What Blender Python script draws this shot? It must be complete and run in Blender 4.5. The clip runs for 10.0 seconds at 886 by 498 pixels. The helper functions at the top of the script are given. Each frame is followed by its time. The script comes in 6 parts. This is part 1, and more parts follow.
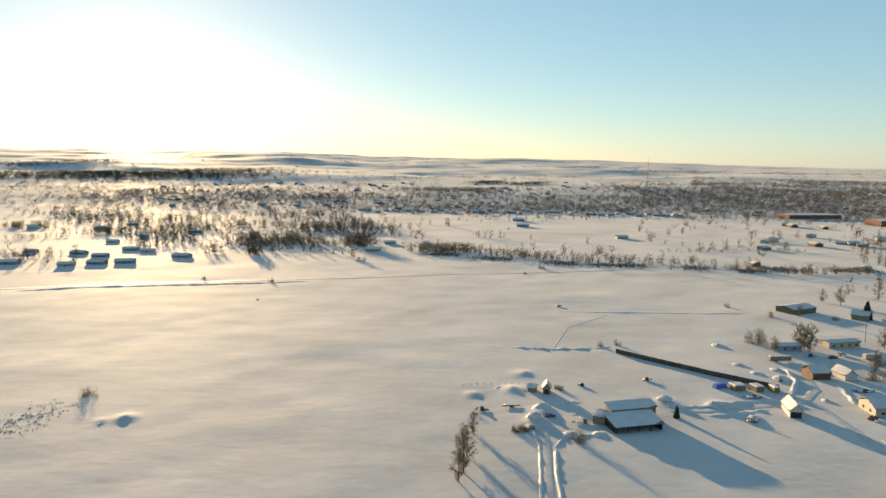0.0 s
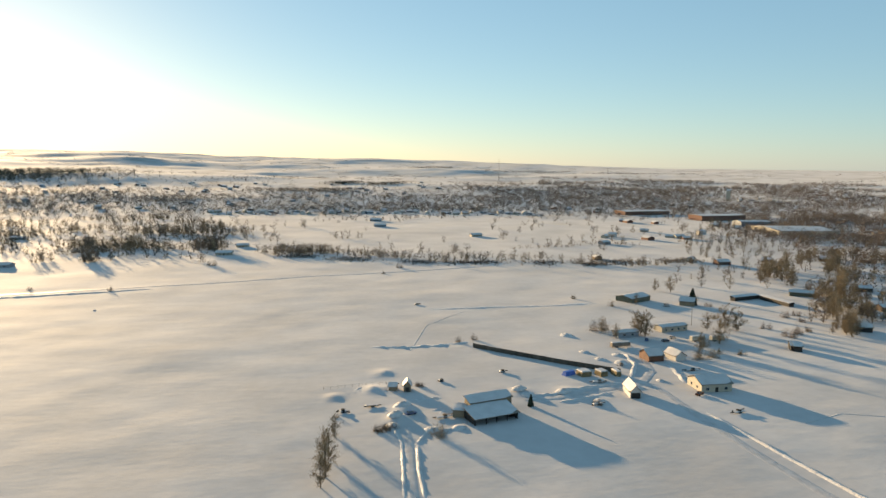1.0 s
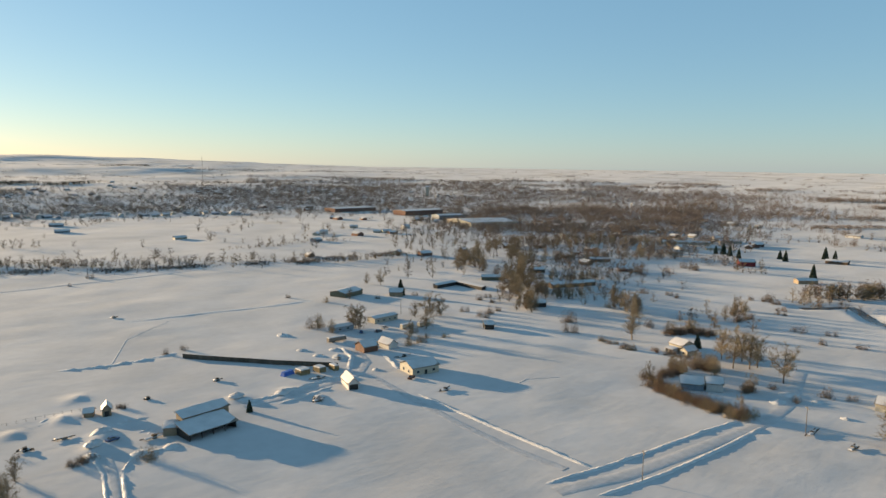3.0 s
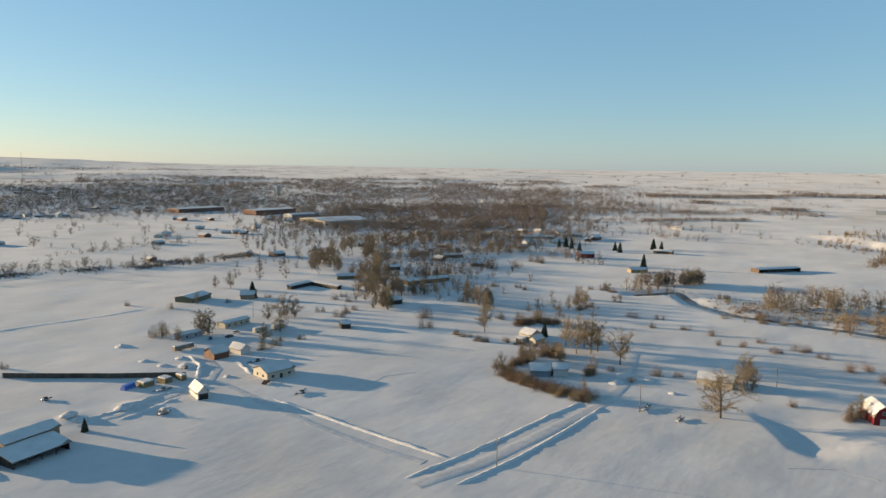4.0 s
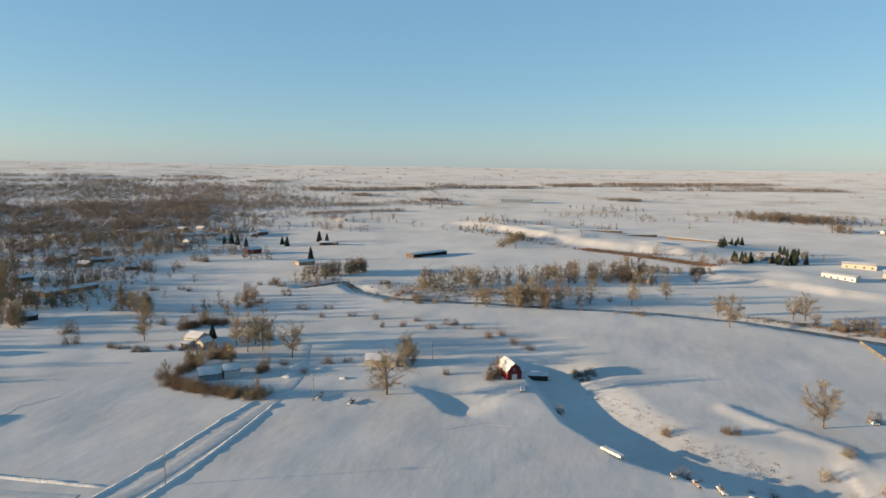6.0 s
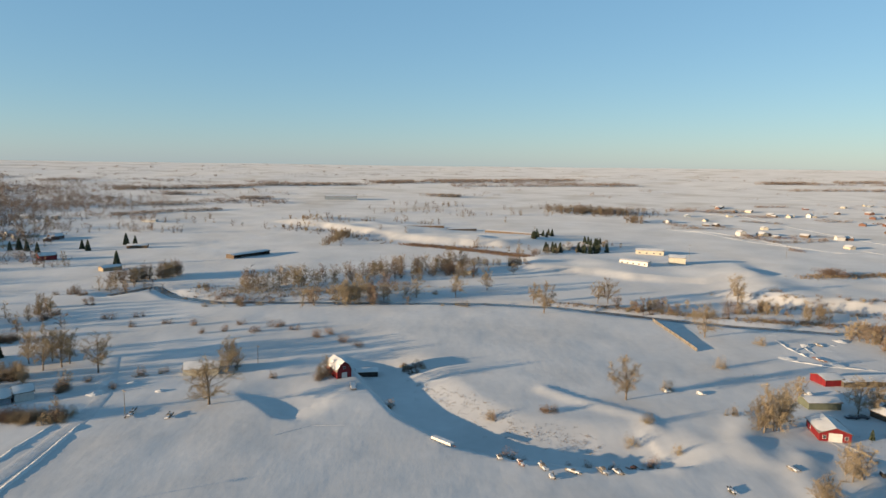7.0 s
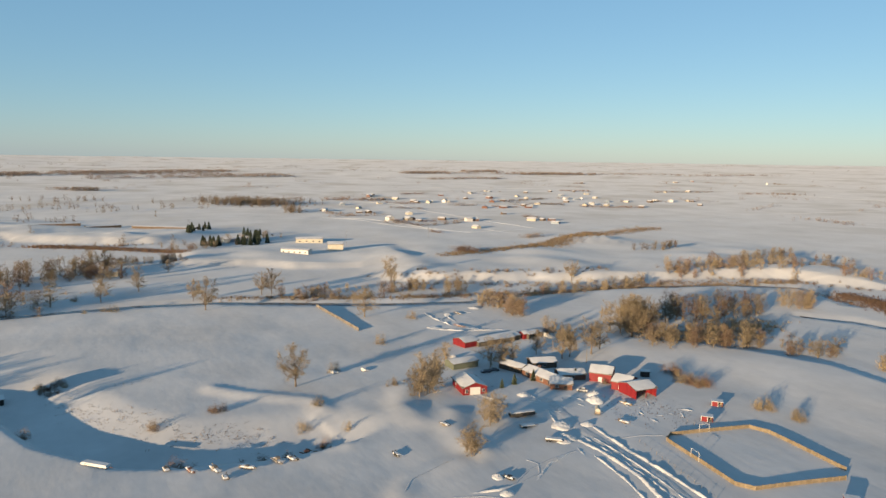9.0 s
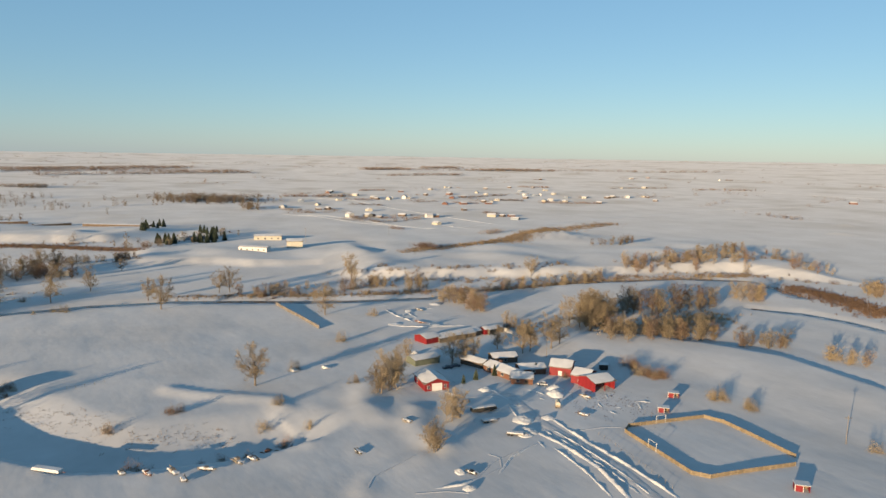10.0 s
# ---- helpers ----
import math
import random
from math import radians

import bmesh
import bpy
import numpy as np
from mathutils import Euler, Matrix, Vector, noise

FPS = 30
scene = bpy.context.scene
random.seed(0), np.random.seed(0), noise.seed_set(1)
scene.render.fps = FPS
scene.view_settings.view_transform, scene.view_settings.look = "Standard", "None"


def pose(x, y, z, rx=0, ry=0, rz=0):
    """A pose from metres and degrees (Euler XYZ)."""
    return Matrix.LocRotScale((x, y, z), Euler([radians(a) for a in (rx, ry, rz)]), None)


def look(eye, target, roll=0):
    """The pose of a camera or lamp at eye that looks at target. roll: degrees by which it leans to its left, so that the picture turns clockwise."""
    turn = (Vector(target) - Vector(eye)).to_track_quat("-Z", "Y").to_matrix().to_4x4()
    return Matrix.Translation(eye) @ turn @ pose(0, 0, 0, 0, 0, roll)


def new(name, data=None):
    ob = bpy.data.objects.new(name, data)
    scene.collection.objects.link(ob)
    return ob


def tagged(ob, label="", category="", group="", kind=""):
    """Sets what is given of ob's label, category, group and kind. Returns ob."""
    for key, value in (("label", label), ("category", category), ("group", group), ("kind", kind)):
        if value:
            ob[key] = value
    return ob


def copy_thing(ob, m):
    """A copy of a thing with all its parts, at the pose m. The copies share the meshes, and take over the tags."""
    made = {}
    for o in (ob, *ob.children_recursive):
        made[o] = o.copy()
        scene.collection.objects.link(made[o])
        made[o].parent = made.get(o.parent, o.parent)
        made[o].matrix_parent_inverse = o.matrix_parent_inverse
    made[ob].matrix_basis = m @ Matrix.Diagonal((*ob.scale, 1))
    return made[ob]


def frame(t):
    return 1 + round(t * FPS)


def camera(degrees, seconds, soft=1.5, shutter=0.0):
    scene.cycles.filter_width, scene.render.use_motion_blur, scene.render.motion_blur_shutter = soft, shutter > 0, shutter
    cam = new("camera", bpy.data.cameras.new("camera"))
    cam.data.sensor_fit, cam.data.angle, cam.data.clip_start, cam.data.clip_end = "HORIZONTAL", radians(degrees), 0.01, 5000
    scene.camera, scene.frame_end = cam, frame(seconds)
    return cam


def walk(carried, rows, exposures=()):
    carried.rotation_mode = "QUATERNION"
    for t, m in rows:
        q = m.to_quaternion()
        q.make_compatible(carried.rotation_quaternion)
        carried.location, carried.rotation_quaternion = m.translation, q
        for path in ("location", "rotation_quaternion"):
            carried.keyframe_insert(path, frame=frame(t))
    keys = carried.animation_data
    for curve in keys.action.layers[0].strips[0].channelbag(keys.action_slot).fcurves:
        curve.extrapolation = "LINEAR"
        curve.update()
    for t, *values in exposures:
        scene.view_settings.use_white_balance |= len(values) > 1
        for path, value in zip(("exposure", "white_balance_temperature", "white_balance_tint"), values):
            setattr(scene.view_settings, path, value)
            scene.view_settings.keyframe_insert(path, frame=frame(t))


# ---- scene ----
# The camera hovers high over a snowy valley and turns to its right.
cam = camera(66.28, 10.0, soft=1.5)
PATH = [
    (0.0, look((0.00, 0.00, 96.00), (-0.000, 99.211, 83.459), 0.361)),
    (0.5, look((0.14, 0.32, 95.78), (10.618, 98.990, 83.358), 0.400)),
    (1.0, look((0.34, 0.74, 95.67), (21.021, 97.789, 83.311), 0.449)),
    (1.5, look((0.31, 0.89, 95.58), (31.000, 95.267, 83.276), 0.461)),
    (2.0, look((0.26, 0.48, 95.52), (40.586, 91.162, 83.292), 0.458)),
    (2.5, look((0.29, 0.81, 95.69), (49.989, 86.723, 83.440), 0.525)),
    (4.0, look((0.65, 0.31, 95.88), (74.830, 66.234, 83.556), 0.656)),
    (4.5, look((1.10, 0.08, 95.90), (82.082, 57.416, 83.476), 0.673)),
    (5.0, look((1.37, -0.07, 95.76), (88.617, 47.181, 83.272), 0.721)),
    (5.5, look((1.74, -0.28, 95.62), (94.189, 35.725, 83.121), 0.778)),
    (7.0, look((3.74, 0.33, 95.17), (102.928, -1.089, 82.576), 0.876)),
    (7.5, look((3.87, 0.24, 95.10), (102.057, -13.818, 82.423), 0.910)),
    (8.0, look((3.96, 0.13, 95.11), (99.552, -26.283, 82.274), 0.917)),
    (8.5, look((4.08, -0.30, 94.84), (95.547, -38.571, 81.866), 1.024)),
    (9.0, look((4.17, 0.48, 94.83), (90.751, -47.803, 81.690), 1.095)),
    (9.5, look((4.11, 0.94, 95.04), (88.879, -50.403, 81.655), 1.148)),
    (10.0, look((4.20, 0.74, 94.84), (87.736, -52.528, 81.285), 1.190)),
]
walk(cam, PATH, exposures=[(0.0, 1.08, 8350, 10), (1.0, 1.08, 8150, 10), (3.0, 0.96, 7480, 10), (5.0, 0.92, 7050, 10), (7.5, 0.84, 6950, 10), (10.0, 0.78, 6950, 10)])

# ---- sky and sun ----
SUN_BEARING, SUN_HEIGHT = -24.0, 6.9          # degrees clockwise from +y, degrees above the horizon
world = bpy.data.worlds.new("winter_sky")
scene.world = world
world.use_nodes = True
wn = world.node_tree.nodes
sky = wn.new("ShaderNodeTexSky")
sky.sky_type = 'NISHITA'
sky.sun_disc = False
sky.sun_elevation = radians(SUN_HEIGHT)
sky.sun_rotation = radians(SUN_BEARING)
sky.altitude, sky.air_density, sky.dust_density, sky.ozone_density = 1200.0, 1.0, 0.5, 2.0
haze = wn.new("ShaderNodeMix")                # clear sky plus the even pale blue of thin winter haze
haze.data_type, haze.blend_type = 'RGBA', 'ADD'
haze.inputs[0].default_value = 1.0
haze.inputs[7].default_value = (0.95, 2.4, 4.1, 1.0)
world.node_tree.links.new(sky.outputs[0], haze.inputs[6])
world.node_tree.links.new(haze.outputs[2], wn["Background"].inputs[0])
wn["Background"].inputs[1].default_value = 0.052
sun_data = bpy.data.lights.new("sun", 'SUN')
sun_data.energy, sun_data.angle, sun_data.color = 5.6, radians(0.55), (1.0, 0.77, 0.51)
sun = new("sun", sun_data)
sb, sh = radians(SUN_BEARING), radians(SUN_HEIGHT)
sun_way = Vector((math.sin(sb) * math.cos(sh), math.cos(sb) * math.cos(sh), math.sin(sh)))
sun.matrix_world = look(sun_way * 300, (0, 0, 0))


# ---- materials ----
def surface(name, dark, light, scale, rough=0.8, bump=0.0, bump_scale=20.0, fine=0.35, metal=0.0, spread=0.0, stretch=(1, 1, 1), spec=0.3):
    """Two tones mixed by coarse and fine noise, with a bump; spread: how much copies differ."""
    m = bpy.data.materials.new(name)
    m.use_nodes = True
    nt, b = m.node_tree, m.node_tree.nodes["Principled BSDF"]
    geo = nt.nodes.new("ShaderNodeNewGeometry")
    mp = nt.nodes.new("ShaderNodeMapping")
    mp.inputs["Scale"].default_value = stretch
    nt.links.new(geo.outputs["Position"], mp.inputs["Vector"])
    n1 = nt.nodes.new("ShaderNodeTexNoise")
    n1.inputs["Scale"].default_value, n1.inputs["Detail"].default_value = scale, 5
    n2 = nt.nodes.new("ShaderNodeTexNoise")
    n2.inputs["Scale"].default_value, n2.inputs["Detail"].default_value = scale * 11, 3
    for n in (n1, n2):
        nt.links.new(mp.outputs[0], n.inputs["Vector"])
    mx = nt.nodes.new("ShaderNodeMix")
    mx.inputs[0].default_value = fine
    nt.links.new(n1.outputs[0], mx.inputs[2])
    nt.links.new(n2.outputs[0], mx.inputs[3])
    ramp = nt.nodes.new("ShaderNodeValToRGB")
    ramp.color_ramp.elements[0].position, ramp.color_ramp.elements[1].position = 0.35, 0.65
    ramp.color_ramp.elements[0].color, ramp.color_ramp.elements[1].color = (*dark, 1), (*light, 1)
    nt.links.new(mx.outputs[0], ramp.inputs[0])
    col = ramp.outputs[0]
    if spread:
        info = nt.nodes.new("ShaderNodeObjectInfo")
        isl = nt.nodes.new("ShaderNodeMapRange")
        isl.inputs[3].default_value, isl.inputs[4].default_value = 1 - spread, 1 + spread
        nt.links.new(info.outputs["Random"], isl.inputs[0])
        hsv = nt.nodes.new("ShaderNodeHueSaturation")
        nt.links.new(isl.outputs[0], hsv.inputs["Value"])
        nt.links.new(col, hsv.inputs["Color"])
        col = hsv.outputs[0]
    nt.links.new(col, b.inputs["Base Color"])
    b.inputs["Roughness"].default_value, b.inputs["Metallic"].default_value = rough, metal
    b.inputs["Specular IOR Level"].default_value = spec
    if bump:
        n3 = nt.nodes.new("ShaderNodeTexNoise")
        n3.inputs["Scale"].default_value, n3.inputs["Detail"].default_value = bump_scale, 4
        nt.links.new(mp.outputs[0], n3.inputs["Vector"])
        bp = nt.nodes.new("ShaderNodeBump")
        bp.inputs["Strength"].default_value, bp.inputs["Distance"].default_value = 1.0, bump
        nt.links.new(n3.outputs[0], bp.inputs["Height"])
        nt.links.new(bp.outputs[0], b.inputs["Normal"])
    return m


def snowfield():
    """Wind-packed snow: long low drifts at two scales across the wind."""
    m = surface("snow_field", (0.40, 0.392, 0.387), (0.50, 0.49, 0.484), 0.02, 0.85, fine=0.25, spec=0.08)
    nt, b = m.node_tree, m.node_tree.nodes["Principled BSDF"]
    geo = nt.nodes.new("ShaderNodeNewGeometry")
    last = None
    for turn, size, rel, depth in ((68, (0.022, 0.045, 0.05), 1.0, 0.42), (74, (0.11, 0.26, 0.2), 1.0, 0.10), (66, (0.3, 0.7, 0.4), 1.0, 0.018), (60, (0.9, 1.4, 1.0), 1.0, 0.004)):
        mp = nt.nodes.new("ShaderNodeMapping")
        mp.inputs["Rotation"].default_value, mp.inputs["Scale"].default_value = (0, 0, radians(turn)), size
        n = nt.nodes.new("ShaderNodeTexNoise")
        n.inputs["Scale"].default_value, n.inputs["Detail"].default_value = rel, 4
        bp = nt.nodes.new("ShaderNodeBump")
        bp.inputs["Distance"].default_value, bp.inputs["Strength"].default_value = depth, 0.8
        nt.links.new(geo.outputs["Position"], mp.inputs["Vector"])
        nt.links.new(mp.outputs[0], n.inputs["Vector"])
        nt.links.new(n.outputs[0], bp.inputs["Height"])
        if last:
            nt.links.new(last.outputs[0], bp.inputs["Normal"])
        last = bp
    nt.links.new(last.outputs[0], b.inputs["Normal"])
    # stubble and dry grass show through the snow of the far fields
    away = nt.nodes.new("ShaderNodeVectorMath")
    away.operation = 'LENGTH'
    nt.links.new(geo.outputs["Position"], away.inputs[0])
    reach = nt.nodes.new("ShaderNodeMapRange")
    reach.inputs["From Min"].default_value, reach.inputs["From Max"].default_value = 650, 1500
    nt.links.new(away.outputs["Value"], reach.inputs["Value"])
    fields = nt.nodes.new("ShaderNodeTexNoise")
    fields.inputs["Scale"].default_value, fields.inputs["Detail"].default_value = 0.006, 7
    nt.links.new(geo.outputs["Position"], fields.inputs["Vector"])
    share = nt.nodes.new("ShaderNodeMapRange")
    share.inputs["From Min"].default_value, share.inputs["From Max"].default_value, share.inputs["To Max"].default_value = 0.5, 0.68, 0.7
    nt.links.new(fields.outputs[0], share.inputs["Value"])
    both = nt.nodes.new("ShaderNodeMath")
    both.operation = 'MULTIPLY'
    nt.links.new(reach.outputs[0], both.inputs[0])
    nt.links.new(share.outputs[0], both.inputs[1])
    tint = nt.nodes.new("ShaderNodeMix")
    tint.data_type = 'RGBA'
    tint.inputs[7].default_value = (0.23, 0.215, 0.20, 1)
    nt.links.new(both.outputs[0], tint.inputs[0])
    nt.links.new(b.inputs["Base Color"].links[0].from_socket, tint.inputs[6])
    nt.links.new(tint.outputs[2], b.inputs["Base Color"])
    b.inputs["Sheen Weight"].default_value, b.inputs["Sheen Roughness"].default_value = 0.09, 0.5
    return m


SNOW = snowfield()
BANK = surface("heaped_snow", (0.45, 0.44, 0.43), (0.58, 0.57, 0.56), 0.3, 0.6, 0.25, 0.9)
ROOFSNOW = surface("roof_snow", (0.45, 0.44, 0.435), (0.56, 0.55, 0.54), 0.25, 0.6, 0.06, 0.8)
PACKED = surface("packed_snow_road", (0.37, 0.36, 0.355), (0.50, 0.485, 0.475), 0.35, 0.6, 0.08, 2.0, stretch=(1, 1, 1))
WATER = surface("dark_river_ice", (0.025, 0.028, 0.032), (0.10, 0.11, 0.12), 0.05, 0.25, 0.02, 1.0)
BARK = surface("cottonwood_bark", (0.10, 0.078, 0.06), (0.20, 0.16, 0.122), 0.8, 0.9, 0.03, 5, spread=0.2)
TWIG = surface("bare_twigs", (0.145, 0.112, 0.07), (0.272, 0.21, 0.13), 0.4, 0.9, spread=0.3)
RUSSET = surface("russet_brush", (0.10, 0.063, 0.043), (0.19, 0.122, 0.08), 0.4, 0.9, spread=0.3)
GREYTWIG = surface("grey_brush", (0.10, 0.076, 0.058), (0.20, 0.15, 0.112), 0.4, 0.9, spread=0.3)
# bare-wood brown, lifted somewhat: the haze of distance is put into the colour
WOODS = surface("far_bare_woods", (0.115, 0.086, 0.068), (0.215, 0.165, 0.132), 0.02, 0.9)
REED = surface("dry_reeds", (0.12, 0.086, 0.052), (0.21, 0.155, 0.098), 0.05, 0.9)
NEEDLE = surface("spruce_needles", (0.03, 0.042, 0.025), (0.085, 0.10, 0.065), 0.6, 0.8, spread=0.3)
RED = surface("barn_red_paint", (0.13, 0.009, 0.012), (0.20, 0.015, 0.018), 0.7, 0.6, 0.01, 8, stretch=(1, 1, 0.2), spread=0.1)
WHITE = surface("white_paint", (0.44, 0.425, 0.40), (0.55, 0.53, 0.50), 0.8, 0.6)
CREAM = surface("cream_siding", (0.34, 0.31, 0.25), (0.46, 0.42, 0.34), 0.6, 0.7, spread=0.1)
TAN = surface("tan_boards", (0.19, 0.145, 0.096), (0.29, 0.23, 0.16), 0.7, 0.8, 0.02, 6, stretch=(1, 1, 0.3))
BROWN = surface("brown_boards", (0.07, 0.05, 0.036), (0.13, 0.092, 0.066), 0.7, 0.8, 0.02, 6, stretch=(1, 1, 0.3))
CEDAR = surface("cedar_siding", (0.10, 0.046, 0.03), (0.17, 0.078, 0.048), 0.7, 0.7, 0.02, 6, stretch=(1, 1, 0.3))
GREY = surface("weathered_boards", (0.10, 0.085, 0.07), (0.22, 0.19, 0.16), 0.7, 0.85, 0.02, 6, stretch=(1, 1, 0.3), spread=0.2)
# GREY at about half: the windbreak's shade is put into the colour
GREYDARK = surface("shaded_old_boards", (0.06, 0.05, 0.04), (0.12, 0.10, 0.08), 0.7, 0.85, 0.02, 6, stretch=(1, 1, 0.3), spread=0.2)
DARK = surface("dark_boards", (0.018, 0.018, 0.018), (0.05, 0.046, 0.04), 0.6, 0.8)
GREEN = surface("green_sheet_metal", (0.075, 0.085, 0.06), (0.125, 0.135, 0.10), 0.5, 0.5)
BLUEGREY = surface("blue_grey_siding", (0.15, 0.18, 0.21), (0.23, 0.265, 0.30), 0.6, 0.6, spread=0.2)
BRICK = surface("red_brown_brick", (0.11, 0.056, 0.042), (0.18, 0.092, 0.068), 0.8, 0.85)
GLASS = surface("dark_window_glass", (0.02, 0.025, 0.03), (0.05, 0.06, 0.07), 0.5, 0.1, spec=0.6)
BOARD = surface("arena_planks", (0.14, 0.106, 0.066), (0.22, 0.172, 0.112), 1.2, 0.8, 0.02, 6, spread=0.12)
HAY = surface("hay_bales", (0.16, 0.12, 0.066), (0.25, 0.195, 0.11), 1.5, 0.95, 0.05, 6, spread=0.12)
TARP = surface("blue_tarp", (0.03, 0.10, 0.36), (0.05, 0.16, 0.50), 1.0, 0.5)
RUBBER = surface("black_rubber", (0.015, 0.015, 0.016), (0.03, 0.03, 0.03), 3, 0.8)
CARPAINT = surface("dark_car_paint", (0.02, 0.025, 0.04), (0.04, 0.05, 0.07), 1, 0.3, spec=0.5)
BLUEPAINT = surface("blue_car_paint", (0.03, 0.07, 0.16), (0.05, 0.10, 0.22), 1, 0.3, spec=0.5)
STEEL = surface("galvanised_steel", (0.35, 0.36, 0.37), (0.5, 0.5, 0.5), 1.5, 0.45, metal=0.6)
RUST = surface("rusty_metal", (0.09, 0.035, 0.022), (0.17, 0.07, 0.042), 2.0, 0.8)


# ---- building blocks ----
class Mesh:
    """Vertices and faces that grow piece by piece."""

    def __init__(self):
        self.v, self.f = [], []

    def add(self, verts, faces):
        n = len(self.v)
        self.v += [tuple(p) for p in verts]
        self.f += [tuple(i + n for i in q) for q in faces]
        return self

    def box(self, x0, y0, z0, x1, y1, z1, cut=0.0):
        """A box; cut pulls the top in for a worn or sloped shape."""
        c = cut
        return self.add([(x0, y0, z0), (x1, y0, z0), (x1, y1, z0), (x0, y1, z0), (x0 + c, y0 + c, z1), (x1 - c, y0 + c, z1), (x1 - c, y1 - c, z1), (x0 + c, y1 - c, z1)],
                        [(0, 3, 2, 1), (4, 5, 6, 7), (0, 1, 5, 4), (1, 2, 6, 5), (2, 3, 7, 6), (3, 0, 4, 7)])

    def prism(self, outline, x0, x1):
        """An outline in (y, z), drawn out along x."""
        n = len(outline)
        v = [(x0, y, z) for y, z in outline] + [(x1, y, z) for y, z in outline]
        f = [tuple(range(n - 1, -1, -1)), tuple(range(n, 2 * n))] + [(i, (i + 1) % n, n + (i + 1) % n, n + i) for i in range(n)]
        return self.add(v, f)

    def limb(self, p, q, r0, r1, sides=5):
        """A tapered round piece from p to q."""
        p, q = Vector(p), Vector(q)
        w = (q - p).normalized()
        u = w.orthogonal().normalized()
        s = w.cross(u)
        ring = [(math.cos(2 * math.pi * i / sides), math.sin(2 * math.pi * i / sides)) for i in range(sides)]
        v = [p + (u * a + s * b) * r0 for a, b in ring] + [q + (u * a + s * b) * r1 for a, b in ring]
        f = [(i, (i + 1) % sides, sides + (i + 1) % sides, sides + i) for i in range(sides)] + [tuple(range(sides, 2 * sides))]
        return self.add(v, f)

    def blade(self, p, q, width):
        """A thin twig: one narrow triangle."""
        p, q = Vector(p), Vector(q)
        side = (q - p).cross(Vector((random.random() - 0.5, random.random() - 0.5, random.random() - 0.5)))
        if side.length < 1e-6:
            side = Vector((1, 0, 0))
        side = side.normalized() * width / 2
        return self.add([p - side, p + side, q], [(0, 1, 2)])

    def data(self, name, material, smooth=False):
        me = bpy.data.meshes.new(name)
        me.from_pydata(self.v, [], self.f)
        me.materials.append(material)
        if smooth:
            me.shade_smooth()
        return me


def part(name, shape, material, parent, label="", m=None, smooth=False):
    """One mesh object under a thing or a part. shape: a Mesh or mesh data; m: its place in the thing."""
    ob = new(name, shape.data(name, material, smooth) if isinstance(shape, Mesh) else shape)
    ob.parent = parent
    if m is not None:
        ob.matrix_local = m
    if label:
        ob["label"] = label
    return ob


def thing(name, label, category, m, group="", kind=""):
    ob = new(name)
    ob.empty_display_size = 0.5
    ob.matrix_world = m
    return tagged(ob, label, category, group, kind)


# ---- the lie of the land ----
table = np.random.RandomState(7).rand(512, 512)


def wave(x, y):
    """Smooth random heights from 0 to 1 on a unit lattice."""
    i, j = np.floor(x).astype(int), np.floor(y).astype(int)
    u, v = x - i, y - j
    u, v = u * u * (3 - 2 * u), v * v * (3 - 2 * v)
    a, b = table[i % 512, j % 512], table[(i + 1) % 512, j % 512]
    c, d = table[i % 512, (j + 1) % 512], table[(i + 1) % 512, (j + 1) % 512]
    return (a * (1 - u) + b * u) * (1 - v) + (c * (1 - u) + d * u) * v


def along(x, y, line):
    """Signed distance from a line of points (plus: to its left), and how far along it, 0 to 1."""
    best, sign, run = np.full(np.shape(x), 1e9), np.ones(np.shape(x)), np.zeros(np.shape(x))
    n = len(line) - 1
    for k in range(n):
        (ax, ay), (bx, by) = line[k], line[k + 1]
        dx, dy = bx - ax, by - ay
        s = np.clip(((x - ax) * dx + (y - ay) * dy) / (dx * dx + dy * dy), 0, 1)
        px, py = x - ax - s * dx, y - ay - s * dy
        d = np.hypot(px, py)
        near = d < best
        best = np.where(near, d, best)
        sign = np.where(near, np.where(dx * py - dy * px > 0, 1, -1), sign)
        run = np.where(near, (k + s) / n, run)
    return best * sign, run


def step(a, b, x):
    s = np.clip((x - a) / (b - a), 0, 1)
    return s * s * (3 - 2 * s)


RIM_BEARING = [-180, -60, -33, -13, -7, 1, 12, 16, 22, 30, 65, 90, 108, 130, 155, 180]
RIM_HEIGHT = [0.2, 0.6, 0.84, 0.84, 0.62, 0.44, 0.34, 0.17, 0, -0.2, -0.3, -0.3, -0.19, -0.05, 0.07, 0.2]
OXBOW = [(335.7, 38.9), (296.5, 23.1), (255.5, 7.2), (232.4, -11.5), (230.8, -10.8), (221.1, -30.2), (215.1, -56.4), (215.3, -79.5), (223.2, -100.0)]
SCOOP = [(283.0, 84.0), (268.0, 66.0), (253.0, 55.0), (246.0, 42.0)]
RIVER = [(477.8, 229.6), (511.0, 209.7), (474.5, 180.6), (456.2, 143.4), (459.3, 87.3), (459.6, 53.2), (464.0, -34.9), (454.3, -80.5), (422.3, -143.6), (402.2, -194.4), (389.6, -234.9), (395.0, -286.1), (389.8, -357.9), (363.4, -457.7), (327.1, -502.8), (270.0, -476.8)]
BRANCH = [(264.3, -407.2), (240.7, -425.9), (213.8, -428.6), (190.0, -423.5)]
TERRACE = [(612.0, -60.0), (598.0, -123.7), (560.0, -166.3), (546.0, -220.9), (556.0, -290.0)]
